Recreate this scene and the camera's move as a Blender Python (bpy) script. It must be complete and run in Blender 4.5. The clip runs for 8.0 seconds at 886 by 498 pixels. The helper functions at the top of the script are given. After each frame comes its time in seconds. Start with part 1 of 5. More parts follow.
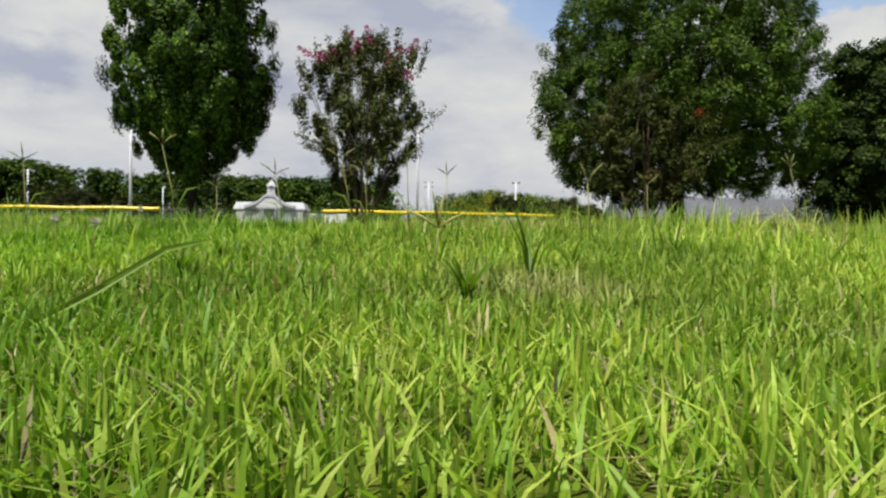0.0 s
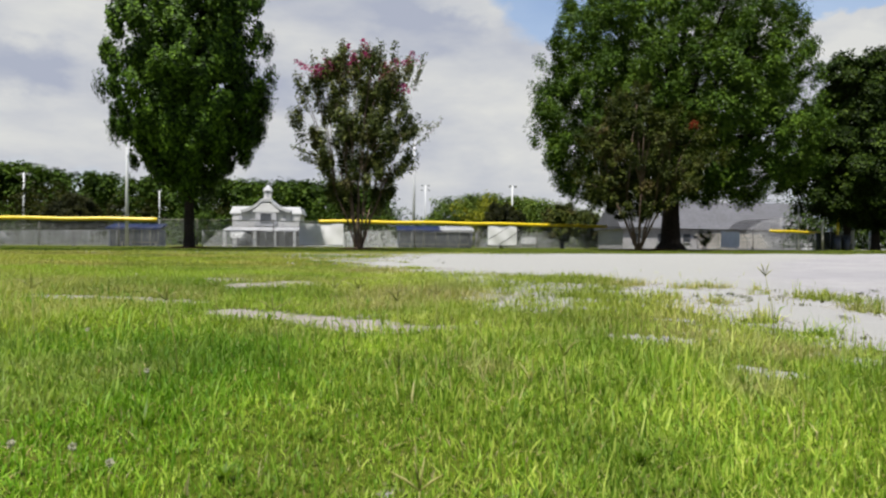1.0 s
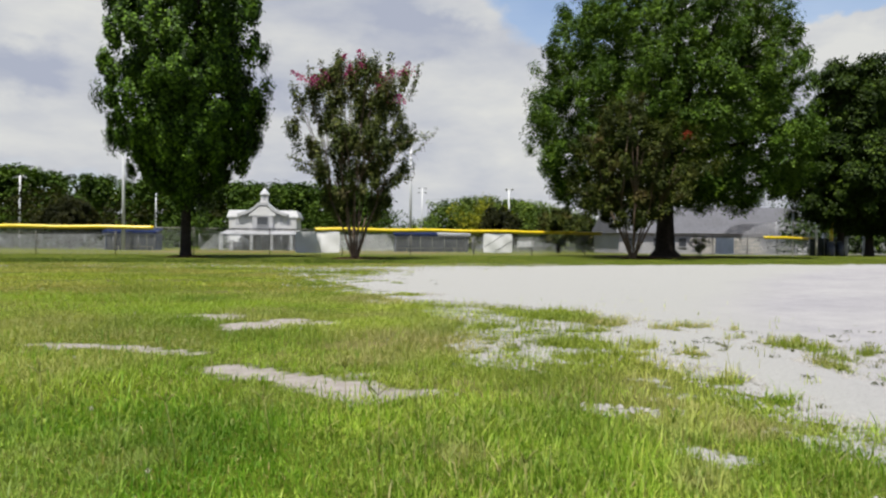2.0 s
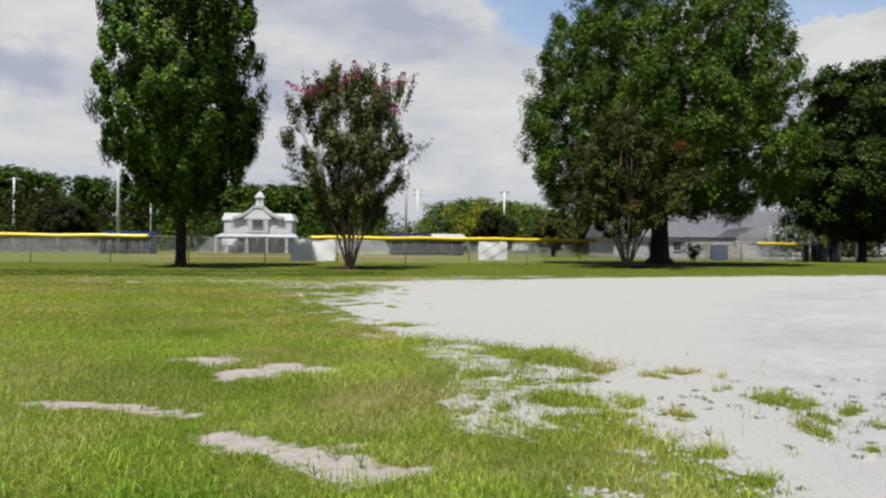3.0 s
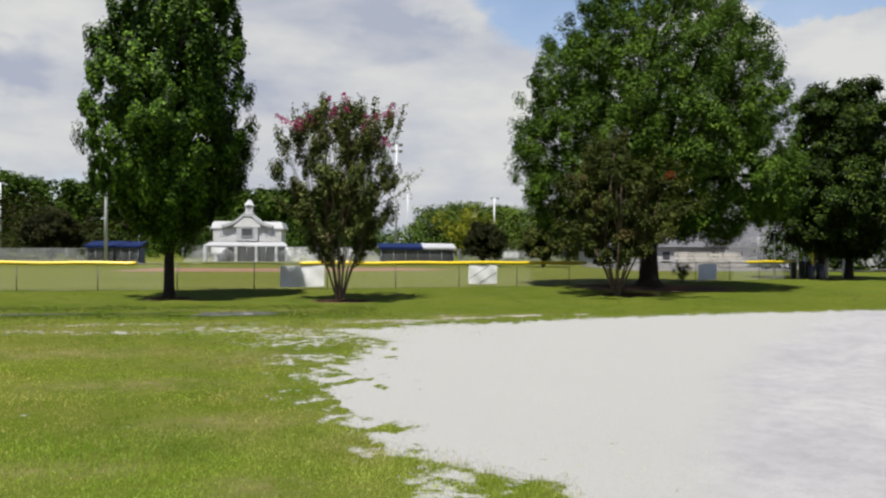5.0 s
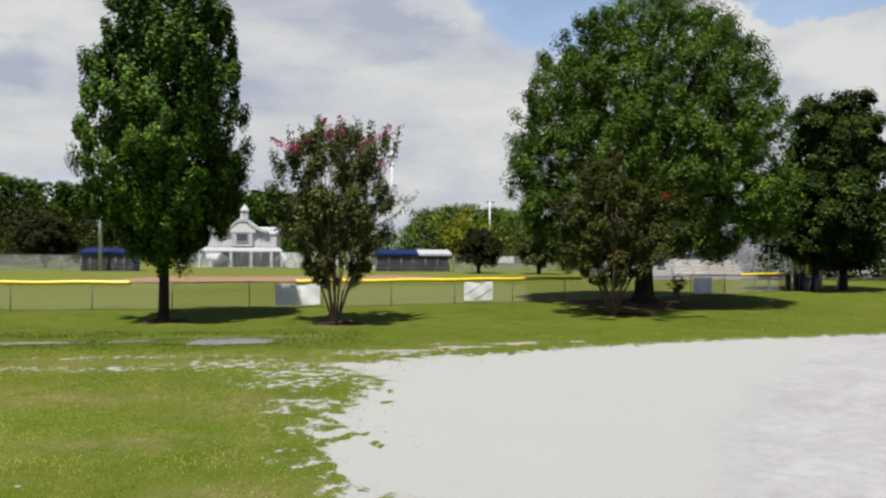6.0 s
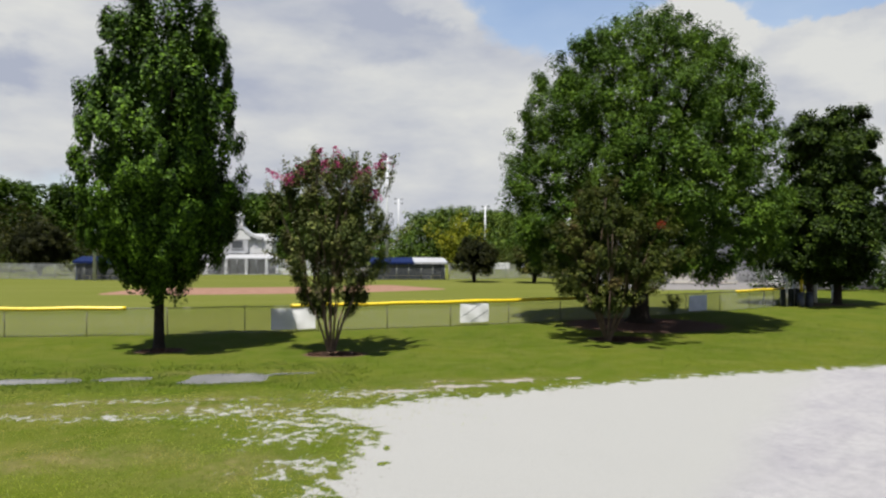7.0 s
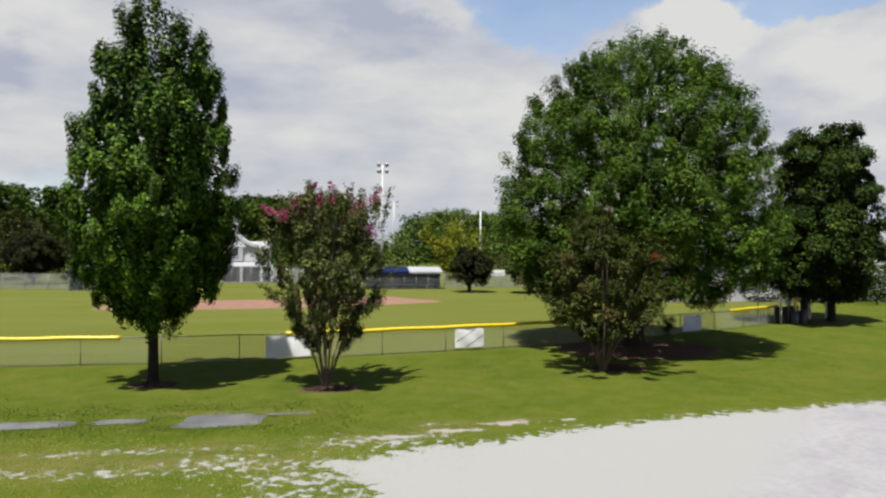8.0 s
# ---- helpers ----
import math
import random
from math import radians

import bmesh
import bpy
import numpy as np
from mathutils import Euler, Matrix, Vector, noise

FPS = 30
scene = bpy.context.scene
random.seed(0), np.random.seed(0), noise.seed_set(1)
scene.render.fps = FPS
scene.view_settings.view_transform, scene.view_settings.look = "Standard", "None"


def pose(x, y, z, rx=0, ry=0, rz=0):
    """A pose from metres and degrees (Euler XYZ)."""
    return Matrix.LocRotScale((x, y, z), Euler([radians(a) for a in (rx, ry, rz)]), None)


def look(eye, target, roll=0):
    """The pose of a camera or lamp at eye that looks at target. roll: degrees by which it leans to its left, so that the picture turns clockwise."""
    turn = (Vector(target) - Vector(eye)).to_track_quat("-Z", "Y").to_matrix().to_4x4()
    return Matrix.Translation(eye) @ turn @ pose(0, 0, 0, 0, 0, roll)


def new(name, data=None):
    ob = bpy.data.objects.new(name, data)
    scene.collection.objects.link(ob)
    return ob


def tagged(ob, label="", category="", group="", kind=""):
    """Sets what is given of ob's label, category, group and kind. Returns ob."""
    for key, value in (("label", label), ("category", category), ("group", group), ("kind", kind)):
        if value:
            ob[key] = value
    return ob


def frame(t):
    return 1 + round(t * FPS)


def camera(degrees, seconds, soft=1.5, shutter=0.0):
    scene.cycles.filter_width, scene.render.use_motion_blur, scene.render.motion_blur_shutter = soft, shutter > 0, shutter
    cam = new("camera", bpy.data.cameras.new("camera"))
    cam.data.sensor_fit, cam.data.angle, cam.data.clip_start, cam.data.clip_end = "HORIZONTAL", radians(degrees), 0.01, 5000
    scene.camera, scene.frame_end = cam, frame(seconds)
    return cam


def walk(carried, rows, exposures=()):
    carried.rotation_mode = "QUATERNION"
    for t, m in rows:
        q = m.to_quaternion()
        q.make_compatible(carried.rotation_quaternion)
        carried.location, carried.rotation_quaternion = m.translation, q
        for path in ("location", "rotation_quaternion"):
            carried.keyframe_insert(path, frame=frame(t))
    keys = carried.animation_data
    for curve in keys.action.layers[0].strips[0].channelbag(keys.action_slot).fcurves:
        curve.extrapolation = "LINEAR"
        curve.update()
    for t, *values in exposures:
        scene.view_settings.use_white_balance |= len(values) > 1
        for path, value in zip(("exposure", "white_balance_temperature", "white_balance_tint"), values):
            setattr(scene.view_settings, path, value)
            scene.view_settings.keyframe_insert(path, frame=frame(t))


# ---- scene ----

# ================= camera and its rise =================
cam = camera(64.5, 8.0, soft=2.4)
ROWS = [
    (0.0, (-0.073, 0.384, 0.106), (0.137, 2.373, 0.089), 0.4),
    (0.5, (-0.075, 0.380, 0.257), (0.138, 2.368, 0.244), 0.38),
    (1.0, (-0.064, 0.287, 0.453), (0.155, 2.275, 0.442), 0.36),
    (1.5, (-0.044, 0.192, 0.599), (0.179, 2.180, 0.591), 0.37),
    (3.0, (-0.018, 0.058, 1.045), (0.222, 2.043, 1.042), 0.38),
    (3.5, (-0.019, 0.048, 1.301), (0.228, 2.033, 1.299), 0.38),
    (4.0, (-0.016, 0.045, 1.574), (0.238, 2.029, 1.572), 0.37),
    (4.5, (-0.014, 0.068, 1.843), (0.247, 2.051, 1.842), 0.35),
    (6.0, (-0.029, 0.105, 2.957), (0.252, 2.086, 2.956), 0.35),
    (6.5, (-0.045, 0.125, 3.459), (0.242, 2.104, 3.458), 0.33),
    (7.0, (-0.056, 0.134, 4.050), (0.238, 2.112, 4.047), 0.31),
    (7.5, (-0.050, 0.132, 4.667), (0.250, 2.109, 4.662), 0.30),
    (8.0, (-0.046, 0.137, 5.290), (0.261, 2.113, 5.285), 0.30),
]
walk(cam, [(t, look(eye, target, roll)) for t, eye, target, roll in ROWS], [(0.0, 1.16), (8.0, 1.16)])

# ================= world and sun =================
SUN_EL, SHADOW_AZ = 67.4, 29.5          # height of the sun; shadow direction, degrees from +y towards +x
sun_dir = Vector((-math.sin(radians(SHADOW_AZ)) * math.cos(radians(SUN_EL)), -math.cos(radians(SHADOW_AZ)) * math.cos(radians(SUN_EL)), math.sin(radians(SUN_EL))))
sun = new("sun", bpy.data.lights.new("sun", "SUN"))
sun.data.energy, sun.data.angle, sun.data.color = 5.0, radians(0.55), (1.0, 0.96, 0.90)
sun.matrix_world = look((0, 0, 60), Vector((0, 0, 60)) - sun_dir)

world = bpy.data.worlds.new("sky")
scene.world = world
world.use_nodes = True
wt = world.node_tree
wt.nodes.clear()


def wn(kind, **values):
    n = wt.nodes.new(kind)
    for k, v in values.items():
        n.inputs[k].default_value = v
    return n


sky = wn("ShaderNodeTexSky")
sky.sky_type, sky.sun_disc = "NISHITA", False
sky.sun_elevation, sky.sun_rotation = radians(SUN_EL), math.atan2(sun_dir.x, sun_dir.y)
sky.air_density, sky.dust_density = 1.0, 0.2
coord = wn("ShaderNodeTexCoord")


def math_node(op, a, b):
    m = wn("ShaderNodeMath")
    m.operation = op
    for k, v in ((0, a), (1, b)):
        if isinstance(v, (int, float)):
            m.inputs[k].default_value = v
        else:
            wt.links.new(v, m.inputs[k])
    return m.outputs[0]


def ranged(value, low, high, at_low, at_high):
    r = wn("ShaderNodeMapRange")
    r.interpolation_type = "SMOOTHSTEP"
    for k, v in (("From Min", low), ("From Max", high), ("To Min", at_low), ("To Max", at_high)):
        r.inputs[k].default_value = v
    wt.links.new(value, r.inputs["Value"])
    return r.outputs[0]


def cloud_noise(scale, detail, rough, squash=2.2, shift=(1.7, 0.4, 0.9)):
    mp = wn("ShaderNodeMapping")
    mp.inputs["Scale"].default_value = (1.0, 1.0, squash)
    mp.inputs["Location"].default_value = shift
    n = wn("ShaderNodeTexNoise", Scale=scale, Detail=detail, Roughness=rough)
    wt.links.new(coord.outputs["Generated"], mp.inputs["Vector"])
    wt.links.new(mp.outputs[0], n.inputs["Vector"])
    return n


# directions drift to and fro, so that the rims of the clouds are ragged
drift_noise = cloud_noise(7.0, 5.0, 0.6, 1.6)
pull = wn("ShaderNodeVectorMath")
pull.operation = "MULTIPLY_ADD"
pull.inputs[1].default_value = (0.16, 0.16, 0.13)
wt.links.new(drift_noise.outputs["Color"], pull.inputs[0])
wt.links.new(coord.outputs["Generated"], pull.inputs[2])


def bank(azimuth, height, wide, high, amount, inner=0.35):
    """A broad change of the clouds round one direction of the sky, given in degrees from +y towards +x and above the horizon."""
    a, e = radians(azimuth), radians(height)
    d = wn("ShaderNodeVectorMath")
    d.operation = "SUBTRACT"
    d.inputs[1].default_value = (math.sin(a) * math.cos(e) + 0.08, math.cos(a) * math.cos(e) + 0.08, math.sin(e) + 0.065)
    k = wn("ShaderNodeVectorMath")
    k.operation = "MULTIPLY"
    k.inputs[1].default_value = (1 / radians(wide), 1 / radians(wide), 1 / radians(high))
    ln = wn("ShaderNodeVectorMath")
    ln.operation = "LENGTH"
    wt.links.new(pull.outputs[0], d.inputs[0])
    wt.links.new(d.outputs[0], k.inputs[0])
    wt.links.new(k.outputs[0], ln.inputs[0])
    return ranged(ln.outputs["Value"], inner, 1.0, amount, 0.0)


big, fine = cloud_noise(2.0, 5.0, 0.5), cloud_noise(4.2, 6.0, 0.55, 2.8, (0.3, 2.1, 0.5))
split = wn("ShaderNodeSeparateXYZ")
wt.links.new(coord.outputs["Generated"], split.inputs[0])
# clouds stand close together towards the horizon, blue shows overhead
cloudy = math_node("ADD", big.outputs["Fac"], ranged(split.outputs["Z"], 0.26, 0.62, 0.14, -0.30))
for row in ((17, 19, 8, 5, -0.30), (26, 22, 22, 5.5, -0.34), (8, 12.5, 7, 3.2, -0.09), (37, 17.5, 8, 1.5, -0.22), (28.5, 16.0, 4.2, 3.6, 0.36), (41, 13.5, 8, 4.0, 0.30), (-22, 12, 26, 10, 0.12)):
    cloudy = math_node("ADD", cloudy, bank(*row))
bright = fine.outputs["Fac"]
for row in ((-25.5, 12.0, 5.5, 2.6, -0.24), (-33, 15, 9, 4, -0.10), (4.0, 16.5, 8, 2.0, -0.12), (8, 19.5, 6, 3.0, 0.16), (28.5, 16, 5, 4, 0.22), (41, 13, 8, 4, 0.18), (14, 8, 12, 3, 0.10), (-8, 9, 12, 3, 0.07)):
    bright = math_node("ADD", bright, bank(*row))
cover = wn("ShaderNodeValToRGB")
cover.color_ramp.elements[0].position, cover.color_ramp.elements[1].position = 0.30, 0.54
cover.color_ramp.elements[0].color = (0.0, 0.0, 0.0, 1)
shade = wn("ShaderNodeValToRGB")
shade.color_ramp.elements[0].position, shade.color_ramp.elements[1].position = 0.30, 0.66
shade.color_ramp.elements[0].color = (0.47, 0.51, 0.62, 1)
shade.color_ramp.elements[1].color = (0.80, 0.805, 0.785, 1)
sky_bg, cloud_bg = wn("ShaderNodeBackground", Strength=0.076), wn("ShaderNodeBackground", Strength=0.40)
mix, out = wn("ShaderNodeMixShader"), wn("ShaderNodeOutputWorld")
for a, b in ((cloudy, cover.inputs[0]), (bright, shade.inputs[0]), (sky.outputs[0], sky_bg.inputs["Color"]), (shade.outputs[0], cloud_bg.inputs["Color"]), (math_node("MAXIMUM", cover.outputs[0], ranged(split.outputs["Z"], 0.15, 0.55, 0.42, 0.02)), mix.inputs[0]),
             (sky_bg.outputs[0], mix.inputs[1]), (cloud_bg.outputs[0], mix.inputs[2]), (mix.outputs[0], out.inputs["Surface"])):
    wt.links.new(a, b)


# ================= materials =================
def material(name):
    m = bpy.data.materials.new(name)
    m.use_nodes = True
    t = m.node_tree
    return m, t, t.nodes["Principled BSDF"], t.nodes["Material Output"]


def node(t, kind, **values):
    n = t.nodes.new(kind)
    for k, v in values.items():
        n.inputs[k].default_value = v
    return n


def ramp(t, source, stops):
    r = t.nodes.new("ShaderNodeValToRGB")
    e = r.color_ramp.elements
    while len(e) < len(stops):
        e.new(0.5)
    for i, (p, c) in enumerate(stops):
        e[i].position, e[i].color = p, (*c, 1)
    t.links.new(source, r.inputs[0])
    return r.outputs[0]


def blend(t, fac, a, b, mode="MIX"):
    n = t.nodes.new("ShaderNodeMix")
    n.data_type, n.blend_type = "RGBA", mode
    for i, v in ((0, fac), (6, a), (7, b)):
        if isinstance(v, (int, float)):
            n.inputs[i].default_value = v
        elif isinstance(v, tuple):
            n.inputs[i].default_value = (*v, 1)
        else:
            t.links.new(v, n.inputs[i])
    return n.outputs[2]


def texture(t, scale, detail=4.0, rough=0.55, stretch=None, turn=0.0):
    c = t.nodes.new("ShaderNodeTexCoord")
    n = node(t, "ShaderNodeTexNoise", Scale=scale, Detail=detail, Roughness=rough)
    if stretch:
        mp = t.nodes.new("ShaderNodeMapping")
        mp.inputs["Scale"].default_value = stretch
        mp.inputs["Rotation"].default_value = (0, 0, turn)
        mp.vector_type = "TEXTURE" if turn else "POINT"
        t.links.new(c.outputs["Object"], mp.inputs["Vector"])
        t.links.new(mp.outputs[0], n.inputs["Vector"])
    else:
        t.links.new(c.outputs["Object"], n.inputs["Vector"])
    return n.outputs["Fac"]


def bump(t, bsdf, height, strength, distance=0.02):
    b = node(t, "ShaderNodeBump", Strength=strength, Distance=distance)
    t.links.new(height, b.inputs["Height"])
    t.links.new(b.outputs[0], bsdf.inputs["Normal"])


def plain(name, colour, rough=0.6, metal=0.0, vary=0.18, scale=6.0, relief=0.15):
    """Paint, metal, wood: a base colour with grain and stains at two scales."""
    m, t, p, _ = material(name)
    dark = tuple(c * (1 - vary) for c in colour)
    light = tuple(min(1, c * (1 + vary * 0.6)) for c in colour)
    a = ramp(t, texture(t, scale), [(0.3, dark), (0.7, light)])
    b = ramp(t, texture(t, scale * 0.13, 3.0), [(0.3, (0.82, 0.81, 0.79)), (0.65, (1, 1, 1))])
    t.links.new(blend(t, 1.0, a, b, "MULTIPLY"), p.inputs["Base Color"])
    p.inputs["Roughness"].default_value, p.inputs["Metallic"].default_value = rough, metal
    p.inputs["Specular IOR Level"].default_value = 0.5 if rough < 0.7 else 0.08
    bump(t, p, texture(t, scale * 5), relief, 0.01)
    return m


def foliage(name, dark, mid, light, patch=0.9, through_light=0.35, gloss=0.55, tint=None, swing=1.0, drift=0.0):
    """Leaves and blades: varied leaf by leaf and patch by patch, letting some light through."""
    m, t, p, o = material(name)
    g = t.nodes.new("ShaderNodeNewGeometry")
    # on tree crowns the dark and light tones also stand for shade and sun
    leaf = ramp(t, g.outputs["Random Per Island"], [(0.0, dark), (0.5, mid), (1.0, light)])
    clump = ramp(t, texture(t, patch, 3.0), [(0.38, (1 - 0.42 * swing, 1 - 0.38 * swing, 1 - 0.45 * swing)), (0.62, (1 + 0.30 * swing, 1 + 0.22 * swing, 1 + 0.05 * swing))])
    col = blend(t, 1.0, leaf, clump, "MULTIPLY")
    if tint:
        col = blend(t, ramp(t, texture(t, tint[1], 2.0), [(tint[2], (0, 0, 0)), (tint[2] + 0.12, (1, 1, 1))]), col, blend(t, tint[3] if len(tint) > 3 else 0.42, col, tint[0]))
    if drift:                            # the lawn turns from a cool lush green to a thinner yellow-green along x
        sep = t.nodes.new("ShaderNodeSeparateXYZ")
        t.links.new(t.nodes.new("ShaderNodeTexCoord").outputs["Object"], sep.inputs[0])
        along = node(t, "ShaderNodeMath")
        along.operation = "MULTIPLY_ADD"
        t.links.new(texture(t, 2.2, 4.0), along.inputs[0])
        along.inputs[1].default_value = 1.6
        t.links.new(sep.outputs["X"], along.inputs[2])
        span = node(t, "ShaderNodeMapRange")
        span.inputs["From Min"].default_value, span.inputs["From Max"].default_value = 0.3, 0.75
        t.links.new(along.outputs[0], span.inputs["Value"])
        low, high = (1 - 0.32 * drift, 1 - 0.15 * drift, 1.0), (1 + 0.12 * drift, 1 + 0.03 * drift, 1 + 1.1 * drift)
        col = blend(t, 1.0, col, blend(t, span.outputs[0], low, high), "MULTIPLY")
    t.links.new(col, p.inputs["Base Color"])
    p.inputs["Roughness"].default_value = gloss
    p.inputs["Specular IOR Level"].default_value = 0.16 if through_light > 0.3 else 0.06
    tr = t.nodes.new("ShaderNodeBsdfTranslucent")
    t.links.new(blend(t, 1.0, col, (1.15, 1.25, 0.55), "MULTIPLY"), tr.inputs["Color"])
    mx = node(t, "ShaderNodeMixShader", Fac=through_light)
    t.links.new(p.outputs[0], mx.inputs[1])
    t.links.new(tr.outputs[0], mx.inputs[2])
    t.links.new(mx.outputs[0], o.inputs["Surface"])
    return m


def ground_material():
    """Turf, white gravel, bare sand, infield clay and mulch, mixed by the ground's own layers with ragged edges."""
    m, t, p, _ = material("turf_and_gravel")
    edge = texture(t, 3.6, 8.0, 0.68)
    grit = texture(t, 26.0, 6.0, 0.7)

    def layer(name, low, high, amount=0.55):
        a = t.nodes.new("ShaderNodeAttribute")
        a.attribute_name = name
        s = node(t, "ShaderNodeMath")
        s.operation = "MULTIPLY_ADD"
        t.links.new(edge, s.inputs[0])
        s.inputs[1].default_value = amount * 1.6
        t.links.new(a.outputs["Fac"], s.inputs[2])
        s2 = node(t, "ShaderNodeMath")
        s2.operation = "MULTIPLY_ADD"
        t.links.new(grit, s2.inputs[0])
        s2.inputs[1].default_value = amount * 0.4
        t.links.new(s.outputs[0], s2.inputs[2])
        r = node(t, "ShaderNodeMapRange")
        r.inputs["From Min"].default_value, r.inputs["From Max"].default_value = amount + low, amount + high
        t.links.new(s2.outputs[0], r.inputs["Value"])
        return r.outputs[0]

    turf = ramp(t, texture(t, 30.0, 5.0, 0.7), [(0.28, (0.0207, 0.0343, 0.0033)), (0.5, (0.0448, 0.064, 0.0056)), (0.75, (0.0725, 0.0835, 0.0113))])
    broad = ramp(t, texture(t, 0.22, 5.0, 0.6), [(0.32, (0.78, 0.86, 0.7)), (0.5, (1, 1, 1)), (0.68, (1.22, 1.08, 1.1))])
    turf = blend(t, 1.0, turf, broad, "MULTIPLY")
    thatch = ramp(t, texture(t, 1.3, 6.0, 0.65), [(0.40, (0, 0, 0)), (0.75, (1, 1, 1))])
    turf = blend(t, thatch, turf, blend(t, 0.22, turf, (0.154, 0.122, 0.044)))
    field = t.nodes.new("ShaderNodeAttribute")
    field.attribute_name = "field"
    stripes = ramp(t, texture(t, 0.35, 4.0, 0.6, (0.134, 0.536, 0.536)), [(0.30, (0.0665, 0.0765, 0.0128)), (0.70, (0.0825, 0.0880, 0.0205))])
    turf = blend(t, field.outputs["Fac"], turf, stripes)
    stone = ramp(t, texture(t, 55.0, 6.0, 0.75), [(0.25, (0.14, 0.139, 0.134)), (0.45, (0.218, 0.216, 0.21)), (0.8, (0.26, 0.258, 0.251))])
    tracks = ramp(t, texture(t, 0.55, 7.0, 0.62), [(0.36, (0.88, 0.875, 0.90)), (0.58, (1.0, 1.0, 0.99))])
    patchy = ramp(t, texture(t, 4.0, 7.0, 0.7), [(0.34, (0.84, 0.84, 0.86)), (0.58, (1.0, 1.0, 1.0))])
    ruts = ramp(t, texture(t, 1.6, 5.0, 0.6, (4.5, 0.8, 1.0), 0.55), [(0.38, (0.93, 0.925, 0.94)), (0.56, (1.0, 1.0, 1.0))])
    tracks = blend(t, 1.0, blend(t, 1.0, tracks, patchy, "MULTIPLY"), ruts, "MULTIPLY")
    worn = t.nodes.new("ShaderNodeAttribute")
    worn.attribute_name = "driven"
    smooth = blend(t, 1.0, stone, (0.905, 0.91, 0.885), "MULTIPLY")
    rough_side = blend(t, 1.0, blend(t, 1.0, stone, tracks, "MULTIPLY"), (0.985, 0.972, 1.005), "MULTIPLY")
    stone = blend(t, worn.outputs["Fac"], smooth, rough_side)
    sand = ramp(t, texture(t, 18.0, 5.0, 0.7), [(0.3, (0.127, 0.112, 0.0986)), (0.5, (0.189, 0.171, 0.156)), (0.72, (0.231, 0.213, 0.197))])
    clay = ramp(t, texture(t, 1.5, 5.0, 0.7), [(0.3, (0.135, 0.077, 0.0539)), (0.7, (0.181, 0.109, 0.0785))])
    chips = ramp(t, texture(t, 24.0, 5.0, 0.7), [(0.3, (0.026, 0.0146, 0.011)), (0.7, (0.098, 0.058, 0.045))])
    worn_turf = t.nodes.new("ShaderNodeAttribute")
    worn_turf.attribute_name = "thin"
    soil = ramp(t, texture(t, 7.0, 6.0, 0.7), [(0.3, (0.075, 0.056, 0.026)), (0.7, (0.155, 0.122, 0.066))])
    turf = blend(t, blend(t, 1.0, worn_turf.outputs["Color"], ramp(t, texture(t, 2.4, 6.0, 0.68), [(0.38, (0.08, 0.08, 0.08)), (0.62, (0.62, 0.62, 0.62))]), "MULTIPLY"), turf, soil)
    col = blend(t, layer("bare", 0.40, 0.66, 1.5), turf, sand)
    col = blend(t, layer("gravel", 0.46, 0.60, 1.5), col, stone)
    col = blend(t, layer("clay", 0.44, 0.6, 0.25), col, clay)
    col = blend(t, layer("mulch", 0.44, 0.58, 0.3), col, chips)
    t.links.new(col, p.inputs["Base Color"])
    p.inputs["Roughness"].default_value = 0.9
    p.inputs["Specular IOR Level"].default_value = 0.02
    bump(t, p, texture(t, 40.0, 6.0, 0.7), 0.55, 0.03)
    return m


def water_material():
    m, t, p, _ = material("muddy_water")
    t.links.new(ramp(t, texture(t, 1.2), [(0.3, (0.04, 0.038, 0.032)), (0.7, (0.095, 0.092, 0.084))]), p.inputs["Base Color"])
    p.inputs["Roughness"].default_value, p.inputs["IOR"].default_value = 0.08, 1.33
    bump(t, p, texture(t, 9.0, 2.0), 0.02, 0.01)
    return m


GROUND = ground_material()
WATER = water_material()
GRASS_NEAR = foliage("lawn_blades", (0.0685, 0.152, 0.0061), (0.152, 0.263, 0.0129), (0.274, 0.355, 0.0367), 2.0, 0.42, 0.5, ((0.35, 0.275, 0.09), 1.3, 0.56, 0.5), 0.8, 0.9)
GRASS_MID = foliage("mid_lawn_blades", (0.126, 0.181, 0.0185), (0.196, 0.248, 0.0318), (0.234, 0.272, 0.0488), 0.6, 0.42, 0.5, ((0.33, 0.24, 0.105), 0.42, 0.46, 0.45), 0.95)
GRASS_FAR = foliage("lawn_tufts", (0.0269, 0.0515, 0.0038), (0.0416, 0.069, 0.00589), (0.0627, 0.0819, 0.0109), 0.5, 0.35, 0.5, ((0.072, 0.072, 0.0169), 0.5, 0.56), 0.5)
GRASS_OLIVE = foliage("olive_lawn_blades", (0.134, 0.198, 0.0195), (0.215, 0.28, 0.0328), (0.261, 0.314, 0.061), 1.0, 0.46, 0.5, ((0.38, 0.285, 0.12), 0.7, 0.47, 0.45), 0.9, 0.5)
TUFT = foliage("dark_tuft_blades", (0.0385, 0.0886, 0.00616), (0.077, 0.146, 0.0108), (0.146, 0.216, 0.0231), 3.0, 0.4, 0.5)
WEED = foliage("grey_green_weed", (0.0385, 0.0462, 0.0231), (0.0693, 0.077, 0.0347), (0.115, 0.115, 0.0616), 3.0, 0.2, 0.6)
STRAW = foliage("dry_straw", (0.16, 0.136, 0.0616), (0.234, 0.203, 0.105), (0.308, 0.283, 0.172), 3.0, 0.25, 0.6)
STALK = foliage("seed_stalk_green", (0.14, 0.165, 0.045), (0.23, 0.235, 0.085), (0.33, 0.30, 0.15), 8.0, 0.35, 0.5)
